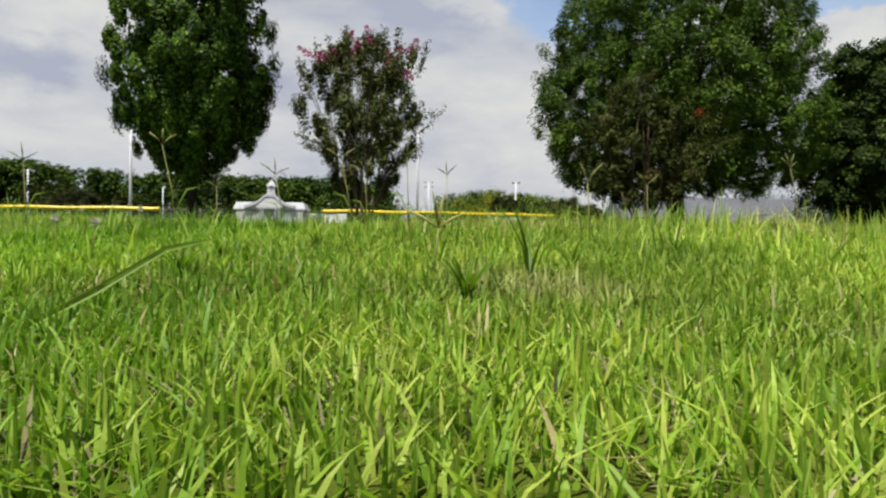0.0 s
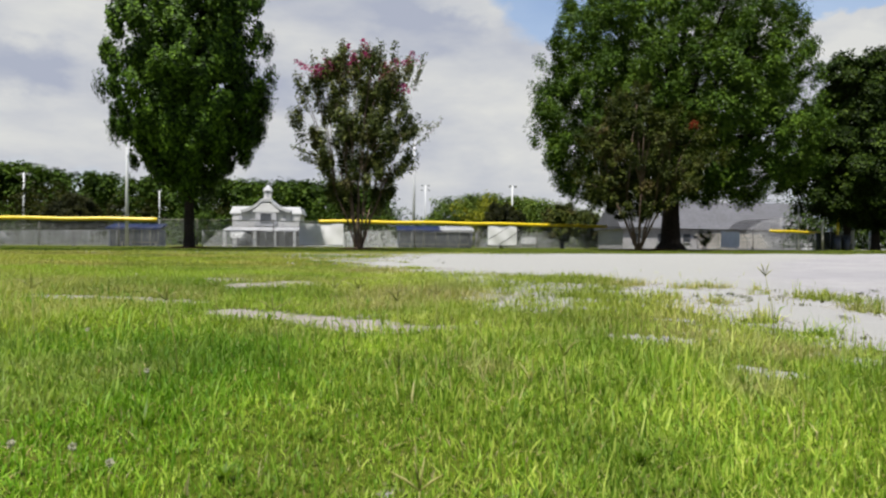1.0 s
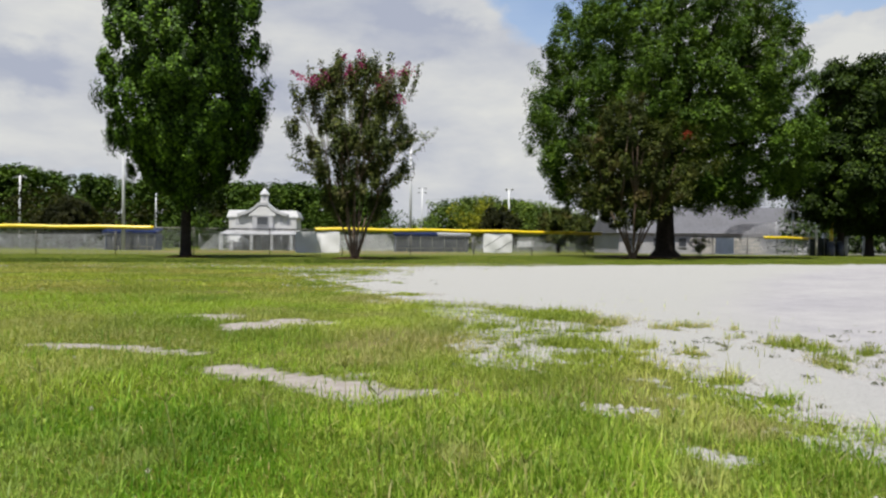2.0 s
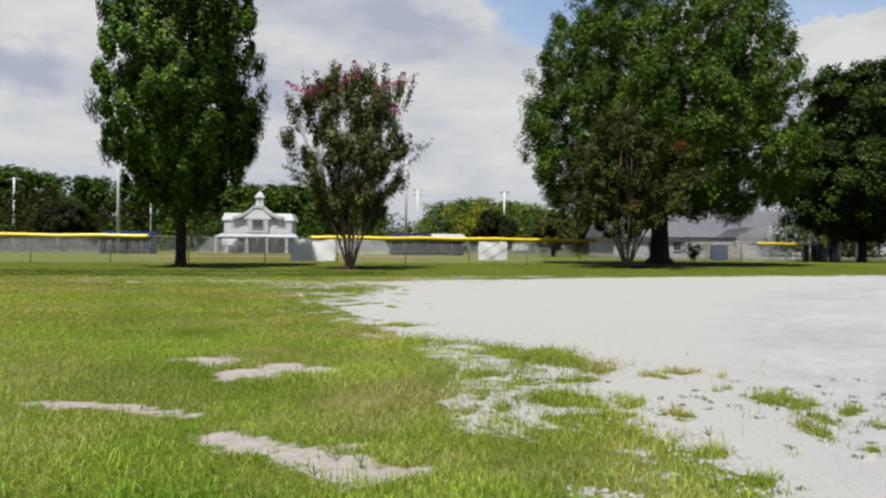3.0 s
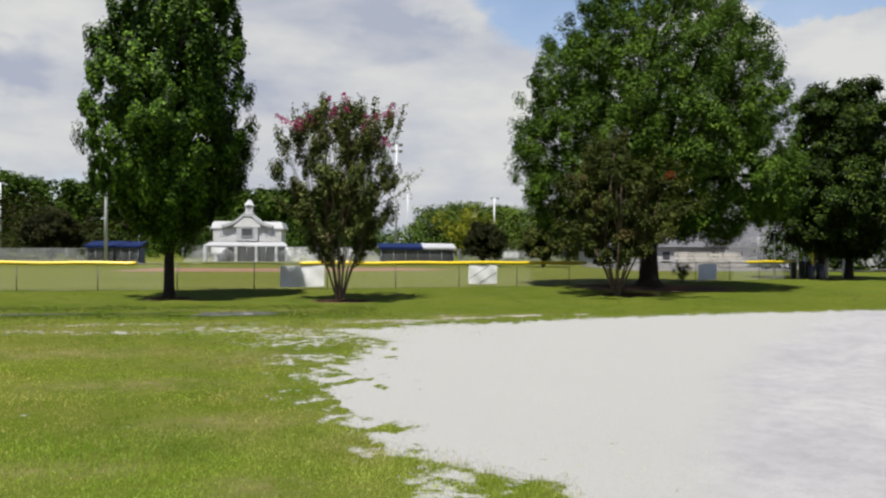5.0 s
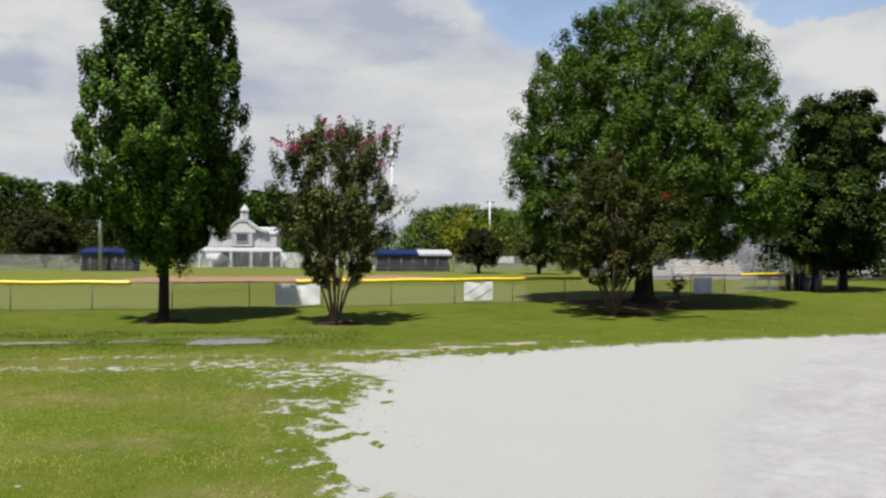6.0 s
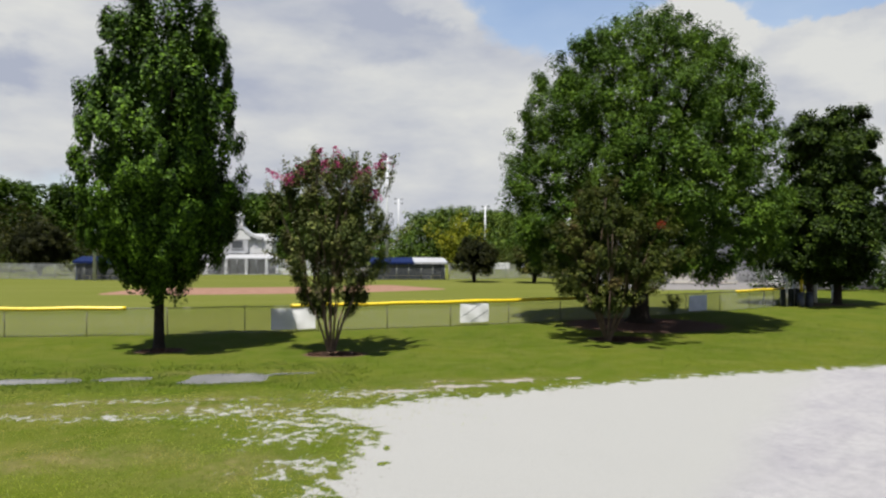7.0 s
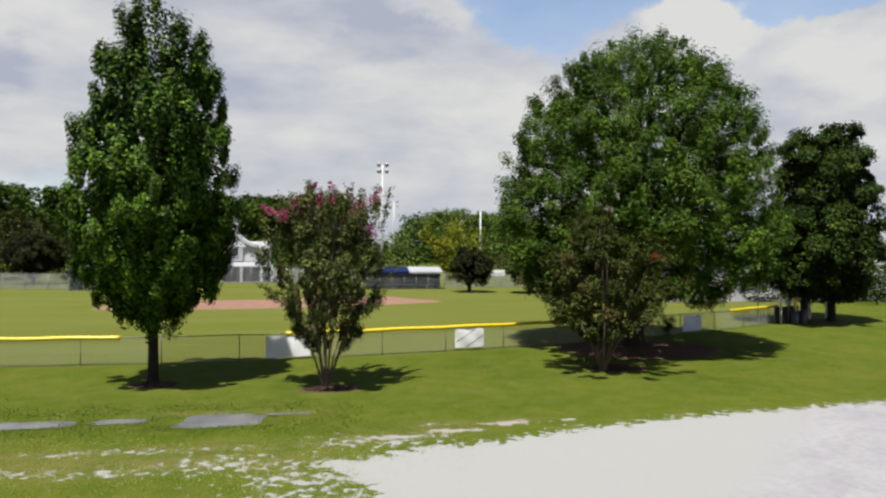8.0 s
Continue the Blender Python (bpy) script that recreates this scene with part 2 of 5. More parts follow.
PEAR_LEAF = foliage("glossy_pear_leaf", (0.00491, 0.0123, 0.00159), (0.0226, 0.0503, 0.00511), (0.0738, 0.14, 0.0141), 1.1, 0.03, 0.5, None, 1.15)
OAK_LEAF = foliage("oak_leaf", (0.0161, 0.0354, 0.0048), (0.0407, 0.0805, 0.00922), (0.0901, 0.154, 0.0186), 0.7, 0.10, 0.5, None, 1.1)
MYRTLE_LEAF = foliage("myrtle_leaf", (0.0162, 0.0243, 0.00728), (0.0501, 0.0681, 0.0181), (0.121, 0.136, 0.041), 0.9, 0.12, 0.5, ((0.0655, 0.0323, 0.0347), 0.9, 0.55))
OLIVE_LEAF = foliage("bronzed_myrtle_leaf", (0.00891, 0.0143, 0.00277), (0.0265, 0.0376, 0.0061), (0.0602, 0.0721, 0.0134), 0.9, 0.12, 0.5, ((0.0886, 0.0508, 0.0216), 0.8, 0.56))
DARK_LEAF = foliage("dark_olive_leaf", (0.00685, 0.00845, 0.00221), (0.0155, 0.0179, 0.00435), (0.03, 0.0322, 0.00753), 0.25, 0.25, 0.5)
RIGHT_LEAF = foliage("maple_leaf", (0.0052, 0.0115, 0.0016), (0.0143, 0.0283, 0.00323), (0.0406, 0.0669, 0.00835), 0.6, 0.09, 0.5, None, 1.15)
WOODS_LEAF = foliage("far_wood_leaf", (0.0117, 0.0249, 0.00256), (0.024, 0.0474, 0.00439), (0.0434, 0.0747, 0.00702), 0.10, 0.12, 0.6, None, 0.9)
PINE_LEAF = foliage("sunlit_pine_leaf", (0.0196, 0.0381, 0.00664), (0.0485, 0.0797, 0.0132), (0.0963, 0.131, 0.0254), 0.14, 0.16, 0.6)
YELLOW_LEAF = foliage("yellowing_leaf", (0.0658, 0.0744, 0.00635), (0.132, 0.138, 0.0114), (0.205, 0.205, 0.0216), 0.3, 0.3, 0.6)
PETAL = foliage("magenta_petals", (0.135, 0.012, 0.065), (0.25, 0.026, 0.125), (0.38, 0.085, 0.23), 2.0, 0.25, 0.6)
RED_LEAF = foliage("red_leaf", (0.13, 0.0129, 0.00861), (0.166, 0.0216, 0.0129), (0.185, 0.0388, 0.0216), 2.0, 0.30, 0.6)
CLOVER = foliage("clover_petals", (0.382, 0.37, 0.32), (0.444, 0.431, 0.382), (0.48, 0.468, 0.431), 2.0, 0.2, 0.7)
BARK = plain("dark_bark", (0.026, 0.0215, 0.018), 0.9, 0, 0.4, 9.0, 0.7)
MYRTLE_BARK = plain("smooth_tan_bark", (0.115, 0.083, 0.063), 0.7, 0, 0.35, 5.0, 0.3)
CHIPS = foliage("bark_chips", (0.0245, 0.0126, 0.0091), (0.056, 0.0315, 0.0238), (0.112, 0.0735, 0.0595), 2.0, 0.0, 0.8)
STONE = plain("white_limestone_chip", (0.208, 0.202, 0.189), 0.9, 0, 0.22, 14.0, 0.5)
YELLOW = plain("yellow_plastic", (0.508, 0.377, 0.00616), 0.42, 0, 0.10, 2.5, 0.1)
GALV = plain("galvanised_steel", (0.191, 0.197, 0.203), 0.5, 0.3, 0.15, 5.0, 0.1)
DARK_STEEL = plain("dull_dark_steel", (0.1, 0.0963, 0.0809), 0.6, 0.3, 0.2, 5.0, 0.1)
VINYL = plain("white_vinyl", (0.616, 0.62, 0.632), 0.5, 0, 0.05, 3.0, 0.25)
VINYL_BLUE = plain("faded_blue_white_vinyl", (0.45, 0.49, 0.58), 0.5, 0, 0.10, 3.0, 0.25)
STROKE_GREY = plain("dark_grey_stroke", (0.123, 0.129, 0.142), 0.6, 0, 0.2, 6.0, 0.1)
WHITE_PAINT = plain("white_siding_paint", (0.455, 0.458, 0.468), 0.55, 0, 0.07, 2.0, 0.1)
GREY_PAINT = plain("grey_siding", (0.296, 0.3, 0.32), 0.6, 0, 0.12, 2.0, 0.1)
DARK_WALL = plain("shaded_block_wall", (0.136, 0.12, 0.116), 0.8, 0, 0.15, 3.0, 0.3)
ROOF_WHITE = plain("white_metal_roof", (0.31, 0.316, 0.33), 0.5, 0.0, 0.08, 1.0, 0.05)
ROOF_PALE = plain("weathered_grey_shingle", (0.082, 0.083, 0.092), 0.8, 0, 0.15, 3.0, 0.3)
ROOF_GREY = plain("grey_shingle", (0.166, 0.166, 0.176), 0.85, 0, 0.2, 4.0, 0.4)
BLUE_ROOF = plain("blue_metal_roof", (0.0042, 0.0105, 0.047), 0.75, 0.0, 0.15, 1.5, 0.05)
SCREEN = plain("dark_windscreen_cloth", (0.0185, 0.0216, 0.0209), 0.8, 0, 0.3, 3.0, 0.2)
DUGOUT_BLUE = plain("blue_painted_board", (0.018, 0.034, 0.095), 0.6, 0, 0.2, 2.0, 0.1)
BLUE_BIN = plain("blue_grey_plastic", (0.02, 0.0231, 0.0323), 0.5, 0, 0.2, 3.0, 0.1)
CONCRETE = plain("pale_concrete", (0.277, 0.266, 0.249), 0.85, 0, 0.15, 3.0, 0.3)
ASPHALT = plain("worn_pale_asphalt", (0.136, 0.129, 0.126), 0.9, 0, 0.15, 3.0, 0.3)
GREY_SIDE = plain("pale_grey_siding", (0.319, 0.312, 0.319), 0.7, 0, 0.1, 2.0, 0.1)
PORCH_ROOF = plain("dull_white_roofing", (0.249, 0.253, 0.264), 0.7, 0, 0.1, 2.0, 0.1)
CREAM = plain("cream_paint", (0.43, 0.41, 0.37), 0.7, 0, 0.1, 2.0, 0.1)
GLASS_DARK = plain("dark_window_glass", (0.0462, 0.0501, 0.0577), 0.08, 0, 0.2, 2.0, 0.0)
LENS = plain("pale_lamp_lens", (0.3, 0.31, 0.33), 0.2, 0, 0.1, 3.0, 0.0)
LAMP_METAL = plain("floodlight_housing", (0.3, 0.305, 0.315), 0.5, 0.3, 0.1, 3.0, 0.1)
POLE_PAINT = plain("weathered_pale_pole", (0.37, 0.38, 0.395), 0.5, 0.0, 0.06, 3.0, 0.1)
NET = plain("grey_netting_cord", (0.308, 0.308, 0.323), 0.8, 0, 0.2, 3.0, 0.1)


# ================= mesh helpers =================
def np_mesh(name, verts, faces, mat, smooth=False):
    """A mesh from arrays; every face has the same number of corners."""
    me = bpy.data.meshes.new(name)
    verts, faces = np.asarray(verts, np.float32), np.asarray(faces, np.int32)
    n, k = faces.shape
    me.vertices.add(len(verts))
    me.vertices.foreach_set("co", verts.ravel())
    me.loops.add(n * k)
    me.loops.foreach_set("vertex_index", faces.ravel())
    me.polygons.add(n)
    me.polygons.foreach_set("loop_start", np.arange(0, n * k, k, dtype=np.int32))
    me.polygons.foreach_set("use_smooth", np.full(n, smooth))
    me.update(calc_edges=True)
    me.materials.append(mat)
    return me


class Build:
    """Collects boxes, tubes, prisms and plates into one mesh."""

    def __init__(self):
        self.v, self.f = [], []

    def add(self, verts, faces):
        o = len(self.v)
        self.v += [tuple(p) for p in verts]
        self.f += [tuple(i + o for i in f) for f in faces]
        return self

    def box(self, c, s, bevel=0.0, rz=0.0):
        bm = bmesh.new()
        bmesh.ops.create_cube(bm, size=1.0)
        bmesh.ops.scale(bm, vec=s, verts=bm.verts)
        if bevel:
            bmesh.ops.bevel(bm, geom=bm.edges[:], offset=bevel, segments=1, affect="EDGES")
        if rz:
            bmesh.ops.rotate(bm, cent=(0, 0, 0), matrix=Matrix.Rotation(rz, 3, "Z"), verts=bm.verts)
        bm.verts.index_update()
        self.add([v.co + Vector(c) for v in bm.verts], [[v.index for v in f.verts] for f in bm.faces])
        bm.free()
        return self

    def tube(self, points, radii, sides=7, cap=True):
        pts = [Vector(p) for p in points]
        if isinstance(radii, (int, float)):
            radii = [radii] * len(pts)
        o, vs, fs = 0, [], []
        for i, p in enumerate(pts):
            d = (pts[min(i + 1, len(pts) - 1)] - pts[max(i - 1, 0)]).normalized()
            a = d.cross(Vector((0, 0, 1)))
            if a.length < 1e-3:
                a = Vector((1, 0, 0))
            a.normalize()
            b = d.cross(a)
            for j in range(sides):
                w = 2 * math.pi * j / sides
                vs.append(p + (a * math.cos(w) + b * math.sin(w)) * radii[i])
        for i in range(len(pts) - 1):
            for j in range(sides):
                fs.append((i * sides + j, i * sides + (j + 1) % sides, (i + 1) * sides + (j + 1) % sides, (i + 1) * sides + j))
        if cap:
            fs.append(tuple(range(sides))[::-1])
            fs.append(tuple((len(pts) - 1) * sides + j for j in range(sides)))
        return self.add(vs, fs)

    def prism(self, profile, y0, y1):
        """A profile in x and z, drawn out from y0 to y1."""
        n = len(profile)
        vs = [(x, y0, z) for x, z in profile] + [(x, y1, z) for x, z in profile]
        fs = [tuple(range(n)), tuple(range(2 * n - 1, n - 1, -1))] + [((i + 1) % n, i, n + i, n + (i + 1) % n) for i in range(n)]
        return self.add(vs, fs)

    def mesh(self, name, mat, smooth=False):
        me = bpy.data.meshes.new(name)
        me.from_pydata(self.v, [], self.f)
        bm = bmesh.new()
        bm.from_mesh(me)
        bmesh.ops.recalc_face_normals(bm, faces=bm.faces)
        bm.to_mesh(me)
        bm.free()
        for q in me.polygons:
            q.use_smooth = smooth
        me.materials.append(mat)
        return me


def thing(name, at=(0, 0, 0), label="", category="", group="", kind=""):
    ob = new(name)
    ob.location = at
    ob.empty_display_size = 0.2
    return tagged(ob, label, category, group, kind)


def part(name, shape, mat, parent, label="", smooth=False):
    me = shape.mesh(name, mat, smooth) if isinstance(shape, Build) else shape
    ob = new(name, me)
    ob.parent = parent
    if label:
        ob["label"] = label
    return ob


# ================= the lie of the land =================
LAND_Y = np.array([-400, -5, 0.4, 1.0, 1.8, 3.2, 5.0, 9.0, 14.0, 26.0, 33.0, 60.0, 110.0, 2500.0])
LAND_Z = np.array([-0.02, -0.02, 0.0, 0.045, 0.112, 0.162, 0.185, 0.207, 0.23, 0.27, 0.32, 0.20, 0.05, 0.05])
PUDDLES = [(-9.3, 21.45, 2.2, 0.46), (-6.1, 21.6, 0.75, 0.32), (-3.5, 21.35, 1.7, 0.78), (-1.3, 21.9, 0.7, 0.15)]


def land(x, y):
    x, y = np.asarray(x, float), np.asarray(y, float)
    z = np.interp(y, LAND_Y, LAND_Z)
    z = z + 0.012 * np.sin(x * 1.7 + 0.6 * y) * np.sin(y * 1.3 - 0.4 * x) * np.clip((y - 1) / 4, 0, 1) * np.clip((40 - y) / 10, 0, 1)
    for px, py, a, b in PUDDLES:
        z = z - 0.06 * np.exp(-(((x - px) / (a * 1.1)) ** 6 + ((y - py) / (b * 1.3)) ** 6))
    return z


def gz(x, y):
    return float(land(x, y))


LOT = [(-0.5, 16.8), (0.3, 16.9), (1.4, 17.3), (2.4, 17.9), (3.5, 17.7), (6.2, 18.7), (11.0, 19.9), (17.8, 20.8), (40.0, 24.0), (75.0, 26.0), (75.0, -14.0), (20.0, -12.0),
       (6.0, -5.0), (2.9, 0.0), (2.1, 1.4), (1.7, 1.95), (1.45, 2.45), (1.4, 2.85), (1.42, 3.2), (1.3, 3.6), (1.25, 3.8), (1.35, 4.15), (1.55, 4.75), (1.85, 5.15),
       (1.65, 5.75), (1.2, 6.15), (0.95, 6.5), (0.7, 6.7), (0.4, 6.9), (0.25, 7.3),
       (-0.1, 8.3), (-0.35, 9.7), (-0.55, 10.4), (0.05, 11.1), (-0.4, 11.5), (0.15, 12.3), (0.3, 13.5), (0.9, 14.6), (0.2, 15.8)]
CHIPPY = [(0.89, 2.55, 0.17, 0.13), (1.02, 2.0, 0.16, 0.13), (1.3, 1.72, 0.25, 0.14), (0.58, 3.72, 0.14, 0.24), (0.7, 3.15, 0.12, 0.08), (1.45, 2.1, 0.25, 0.2), (-0.4, 9.5, 0.9, 0.8), (-0.3, 11.0, 0.9, 0.9), (-0.6, 12.6, 1.1, 0.8), (-1.1, 14.4, 1.4, 0.6), (-0.6, 15.6, 2.0, 1.0)]
CHIPPY += [(0.25, 8.2, 0.5, 0.6), (-4.8, 16.6, 2.4, 0.45), (-7.8, 16.8, 2.2, 0.42), (-11.0, 17.0, 2.6, 0.4), (-2.4, 16.9, 2.0, 0.9), (-5.0, 18.2, 3.6, 0.3), (1.0, 18.4, 2.4, 0.8), (0.15, 7.0, 0.4, 0.3)]
CHIPPY += [(-0.83, 16.38, 0.91, 0.61), (0.18, 15.78, 0.74, 0.71), (-0.53, 14.9, 0.83, 0.5), (0.39, 14.54, 0.55, 0.61)]
APRON = [(0.8, 6.3), (0.95, 6.1), (1.1, 5.5), (1.5, 4.8), (1.4, 4.2), (1.3, 3.7), (1.0, 3.45), (0.8, 3.45), (0.68, 3.72), (0.76, 4.1), (0.82, 4.6), (0.85, 5.3), (0.72, 6.0)]
ISLANDS = [(0.47, 7.74, 0.28, 0.25), (1.1, 6.0, 0.13, 0.24), (1.35, 5.55, 0.17, 0.22), (1.6, 5.25, 0.15, 0.17), (1.12, 4.0, 0.17, 0.16), (1.42, 4.5, 0.11, 0.1), (0.86, 4.72, 0.12, 0.07), (1.02, 3.5, 0.18, 0.10), (1.28, 3.85, 0.07, 0.1), (0.82, 3.8, 0.09, 0.12)]
TUFTS = [(1.64, 4.86, 0.05, 0.06), (1.99, 4.58, 0.07, 0.07), (2.29, 4.72, 0.08, 0.08), (2.47, 4.66, 0.04, 0.04), (2.22, 4.23, 0.06, 0.05), (1.47, 3.85, 0.075, 0.06), (1.41, 3.64, 0.075, 0.06), (1.68, 3.63, 0.075, 0.06), (-0.04, 10.31, 0.23, 0.12), (-0.23, 8.97, 0.14, 0.09), (0.91, 13.51, 0.1, 0.16), (0.74, 12.58, 0.1, 0.13), (0.21, 10.54, 0.13, 0.12), (0.44, 10.01, 0.11, 0.08), (-0.13, 8.57, 0.13, 0.08), (-0.55, 9.59, 0.22, 0.12), (-0.48, 10.13, 0.19, 0.12), (2.42, 3.92, 0.09, 0.13), (2.5, 3.72, 0.08, 0.11), (2.33, 3.48, 0.08, 0.11), (2.2, 3.25, 0.08, 0.12), (2.68, 3.65, 0.06, 0.09), (2.62, 3.3, 0.09, 0.1), (2.3, 2.95, 0.08, 0.1), (1.5, 2.9, 0.06, 0.07), (1.62, 2.6, 0.1, 0.07)]
SANDY = [(5.2, 20.05, 0.28, 0.13), (5.75, 19.75, 0.2, 0.1), (2.8, 19.85, 0.4, 0.09), (-1.78, 4.17, 0.13, 0.05), (-1.63, 4.12, 0.12, 0.07), (-1.49, 4.05, 0.14, 0.11), (-1.31, 4.04, 0.14, 0.11), (-1.15, 3.93, 0.11, 0.1), (-1.04, 3.9, 0.13, 0.09), (-0.91, 3.86, 0.07, 0.1), (-1.17, 5.49, 0.22, 0.12), (-1.04, 5.42, 0.13, 0.22), (-0.87, 4.81, 0.13, 0.2), (-0.77, 4.95, 0.24, 0.18), (-0.53, 5.14, 0.14, 0.14), (-0.35, 5.03, 0.17, 0.12), (-0.65, 3.39, 0.11, 0.14), (-0.53, 3.3, 0.16, 0.16), (-0.40, 3.2, 0.15, 0.13), (-0.26, 3.1, 0.16, 0.16), (-0.07, 2.97, 0.18, 0.13), (0.12, 2.86, 0.15, 0.09), (4.8, 19.75, 0.75, 0.2), (3.2, 19.15, 1.0, 0.22), (1.6, 18.75, 0.9, 0.2), (6.9, 19.9, 0.5, 0.12)]
THIN = [(-5.5, 13.5, 2.5, 0.8), (-1.8, 12.6, 1.2, 1.0), (-3.0, 10.5, 1.5, 0.5), (-0.6, 6.0, 0.6, 0.3), (-8.5, 14.6, 2.0, 0.6), (0.1, 4.1, 0.5, 0.25), (-0.5, 3.7, 0.35, 0.2), (0.35, 3.0, 0.25, 0.2), (-1.2, 8.2, 1.0, 0.4), (0.75, 2.85, 0.4, 0.25), (1.1, 2.3, 0.35, 0.2), (-2.6, 6.6, 0.8, 0.3),
        (-3.5, 22.2, 1.8, 0.25), (-1.2, 21.9, 0.8, 0.22), (-4.6, 18.3, 4.6, 0.45), (-4.2, 17.2, 4.0, 0.7), (5.2, 20.0, 0.9, 0.3), (2.8, 19.9, 1.1, 0.35), (1.8, 18.8, 1.4, 0.5)]
STONY = [(0.88, 2.53, 0.23, 0.16), (1.03, 2.0, 0.16, 0.10), (0.66, 3.72, 0.07, 0.12), (1.35, 1.75, 0.25, 0.12)]
BEDS = [(-6.4, 26.7, 0.95, 0.75), (-0.15, 25.25, 1.25, 0.7), (11.6, 28.0, 1.5, 1.0), (14.9, 33.0, 4.2, 3.4), (33.0, 44.4, 2.8, 1.2)]
HOME = (-12.0, 100.0)


def poly_depth(x, y, pts):
    """Distance to the outline, positive inside."""
    d = np.full(x.shape, 1e9)
    inside = np.zeros(x.shape, bool)
    for (ax, ay), (bx, by) in zip(pts, pts[1:] + pts[:1]):
        ex, ey = bx - ax, by - ay
        u = np.clip(((x - ax) * ex + (y - ay) * ey) / (ex * ex + ey * ey), 0, 1)
        d = np.minimum(d, np.hypot(x - ax - u * ex, y - ay - u * ey))
        inside ^= ((ay > y) != (by > y)) & (x < ex * (y - ay) / (ey if ey else 1e-9) + ax)
    return np.where(inside, d, -d)


def blobs(x, y, rows):
    s = np.zeros(x.shape)
    for cx, cy, a, b in rows:
        s = np.maximum(s, np.exp(-(((x - cx) / a) ** 2 + ((y - cy) / b) ** 2)))
    return s


def wander(x, y):
    """Shifts the plan a little to and fro, so that the edges of patches run unevenly."""
    k = 0.35 + 0.05 * np.clip(y, 0, 20)
    dx = 0.10 * np.sin(y * 7.3 + 1.7 * np.sin(x * 5.1)) + 0.06 * np.sin(x * 13.0 + y * 9.0) + 0.04 * np.sin(y * 29.0 - x * 17.0)
    dy = 0.10 * np.sin(x * 6.1 + 1.9 * np.sin(y * 4.7 + 1.0)) + 0.06 * np.sin(x * 15.0 - y * 11.0 + 2.0) + 0.04 * np.sin(x * 31.0 + y * 21.0)
    return x + dx * k, y + dy * k


def gravel_at(x, y):
    x, y = wander(x, y)
    d = poly_depth(x, y, LOT)
    soft_edge = 0.30 + 0.03 * np.clip(y, 0, 20)
    g = np.where(d > 0, 0.5 + 0.9 * d / soft_edge, 0.5 + 0.5 * d / soft_edge)
    g = np.maximum(g, np.clip(0.56 + 0.8 * poly_depth(x, y, APRON), 0, 0.60) * (poly_depth(x, y, APRON) > -0.4))
    g = np.maximum(g, 0.50 * blobs(x, y, CHIPPY) ** 0.8)
    g = np.maximum(g, 0.72 * blobs(x, y, STONY))
    return np.clip(np.minimum(g, 1.05) - 1.1 * blobs(x, y, ISLANDS) ** 2.1 - 1.25 * blobs(x, y, TUFTS), 0, 1.6)


def sand_at(x, y):
    wx, wy = wander(x, y)
    mx, my = (x + wx) / 2, (y + wy) / 2
    return 1.05 * blobs(mx, my, SANDY)


def clay_at(x, y):
    r, a = np.hypot(x - HOME[0], y - HOME[1]), np.degrees(np.arctan2(x - HOME[0], HOME[1] - y))
    return np.clip((41.5 - r) / 2 + 0.5, 0, 1) * np.clip((r - 31.0) / 2 + 0.5, 0, 1) * np.clip((a + 12) / 3, 0, 1) * np.clip((35 - a) / 4, 0, 1)


def steps(*runs):
    out_list = []
    for a, b, s in runs:
        out_list += list(np.arange(a, b, s))
    return np.array(out_list)


def ground():
    far = [60, 80, 110, 150, 210, 300, 450, 700, 1100, 1600, 2400]
    xs = np.concatenate([[-v for v in reversed(far)], steps((-59, -20, 1.5), (-20, -4, 0.3), (-4, 4.5, 0.09), (4.5, 20, 0.3), (20, 59, 1.5)), far])
    ys = np.concatenate([[-2400, -900, -300, -100, -40, -15, -6], steps((-3, 0, 0.4), (0, 7, 0.08), (7, 24, 0.16), (24, 50, 0.4), (50, 112, 1.2)), [115, 125, 140, 170, 210, 260, 330, 450, 700, 1100, 1700, 2400]])
    gx, gy = np.meshgrid(xs, ys)
    x, y = gx.ravel(), gy.ravel()
    w, h = len(xs), len(ys)
    i = (np.arange(h - 1)[:, None] * w + np.arange(w - 1)[None, :]).ravel()
    me = np_mesh("ground", np.stack([x, y, land(x, y)], 1), np.stack([i, i + 1, i + w + 1, i + w], 1), GROUND, True)
    fence_r = np.hypot(x - HOME[0], y - HOME[1])
    driven = np.clip((x - np.interp(y, [-20, 4, 5.6, 8.3, 12.3, 17, 25], [0, 2.4, 3.1, 4.5, 7.4, 11.8, 19])) / (0.7 + 0.06 * np.clip(y, 0, 30)) + 0.5 + 0.25 * np.sin(y * 0.9) * np.sin(x * 1.1), 0, 1)
    layers = {"driven": driven, "thin": blobs(x, y, THIN), "gravel": gravel_at(x, y), "bare": sand_at(x, y), "clay": clay_at(x, y), "mulch": np.clip(1.25 * blobs(x, y, BEDS), 0, 1),
              "field": np.clip((69.0 - fence_r) / 0.5 + 0.5, 0, 1)}
    for name, values in layers.items():
        me.attributes.new(name, "FLOAT", "POINT").data.foreach_set("value", values.astype(np.float32))
    return tagged(new("ground", me), "mown green lawn with white gravel lot and sandy bare spots", "ground", kind="structure")


ground()


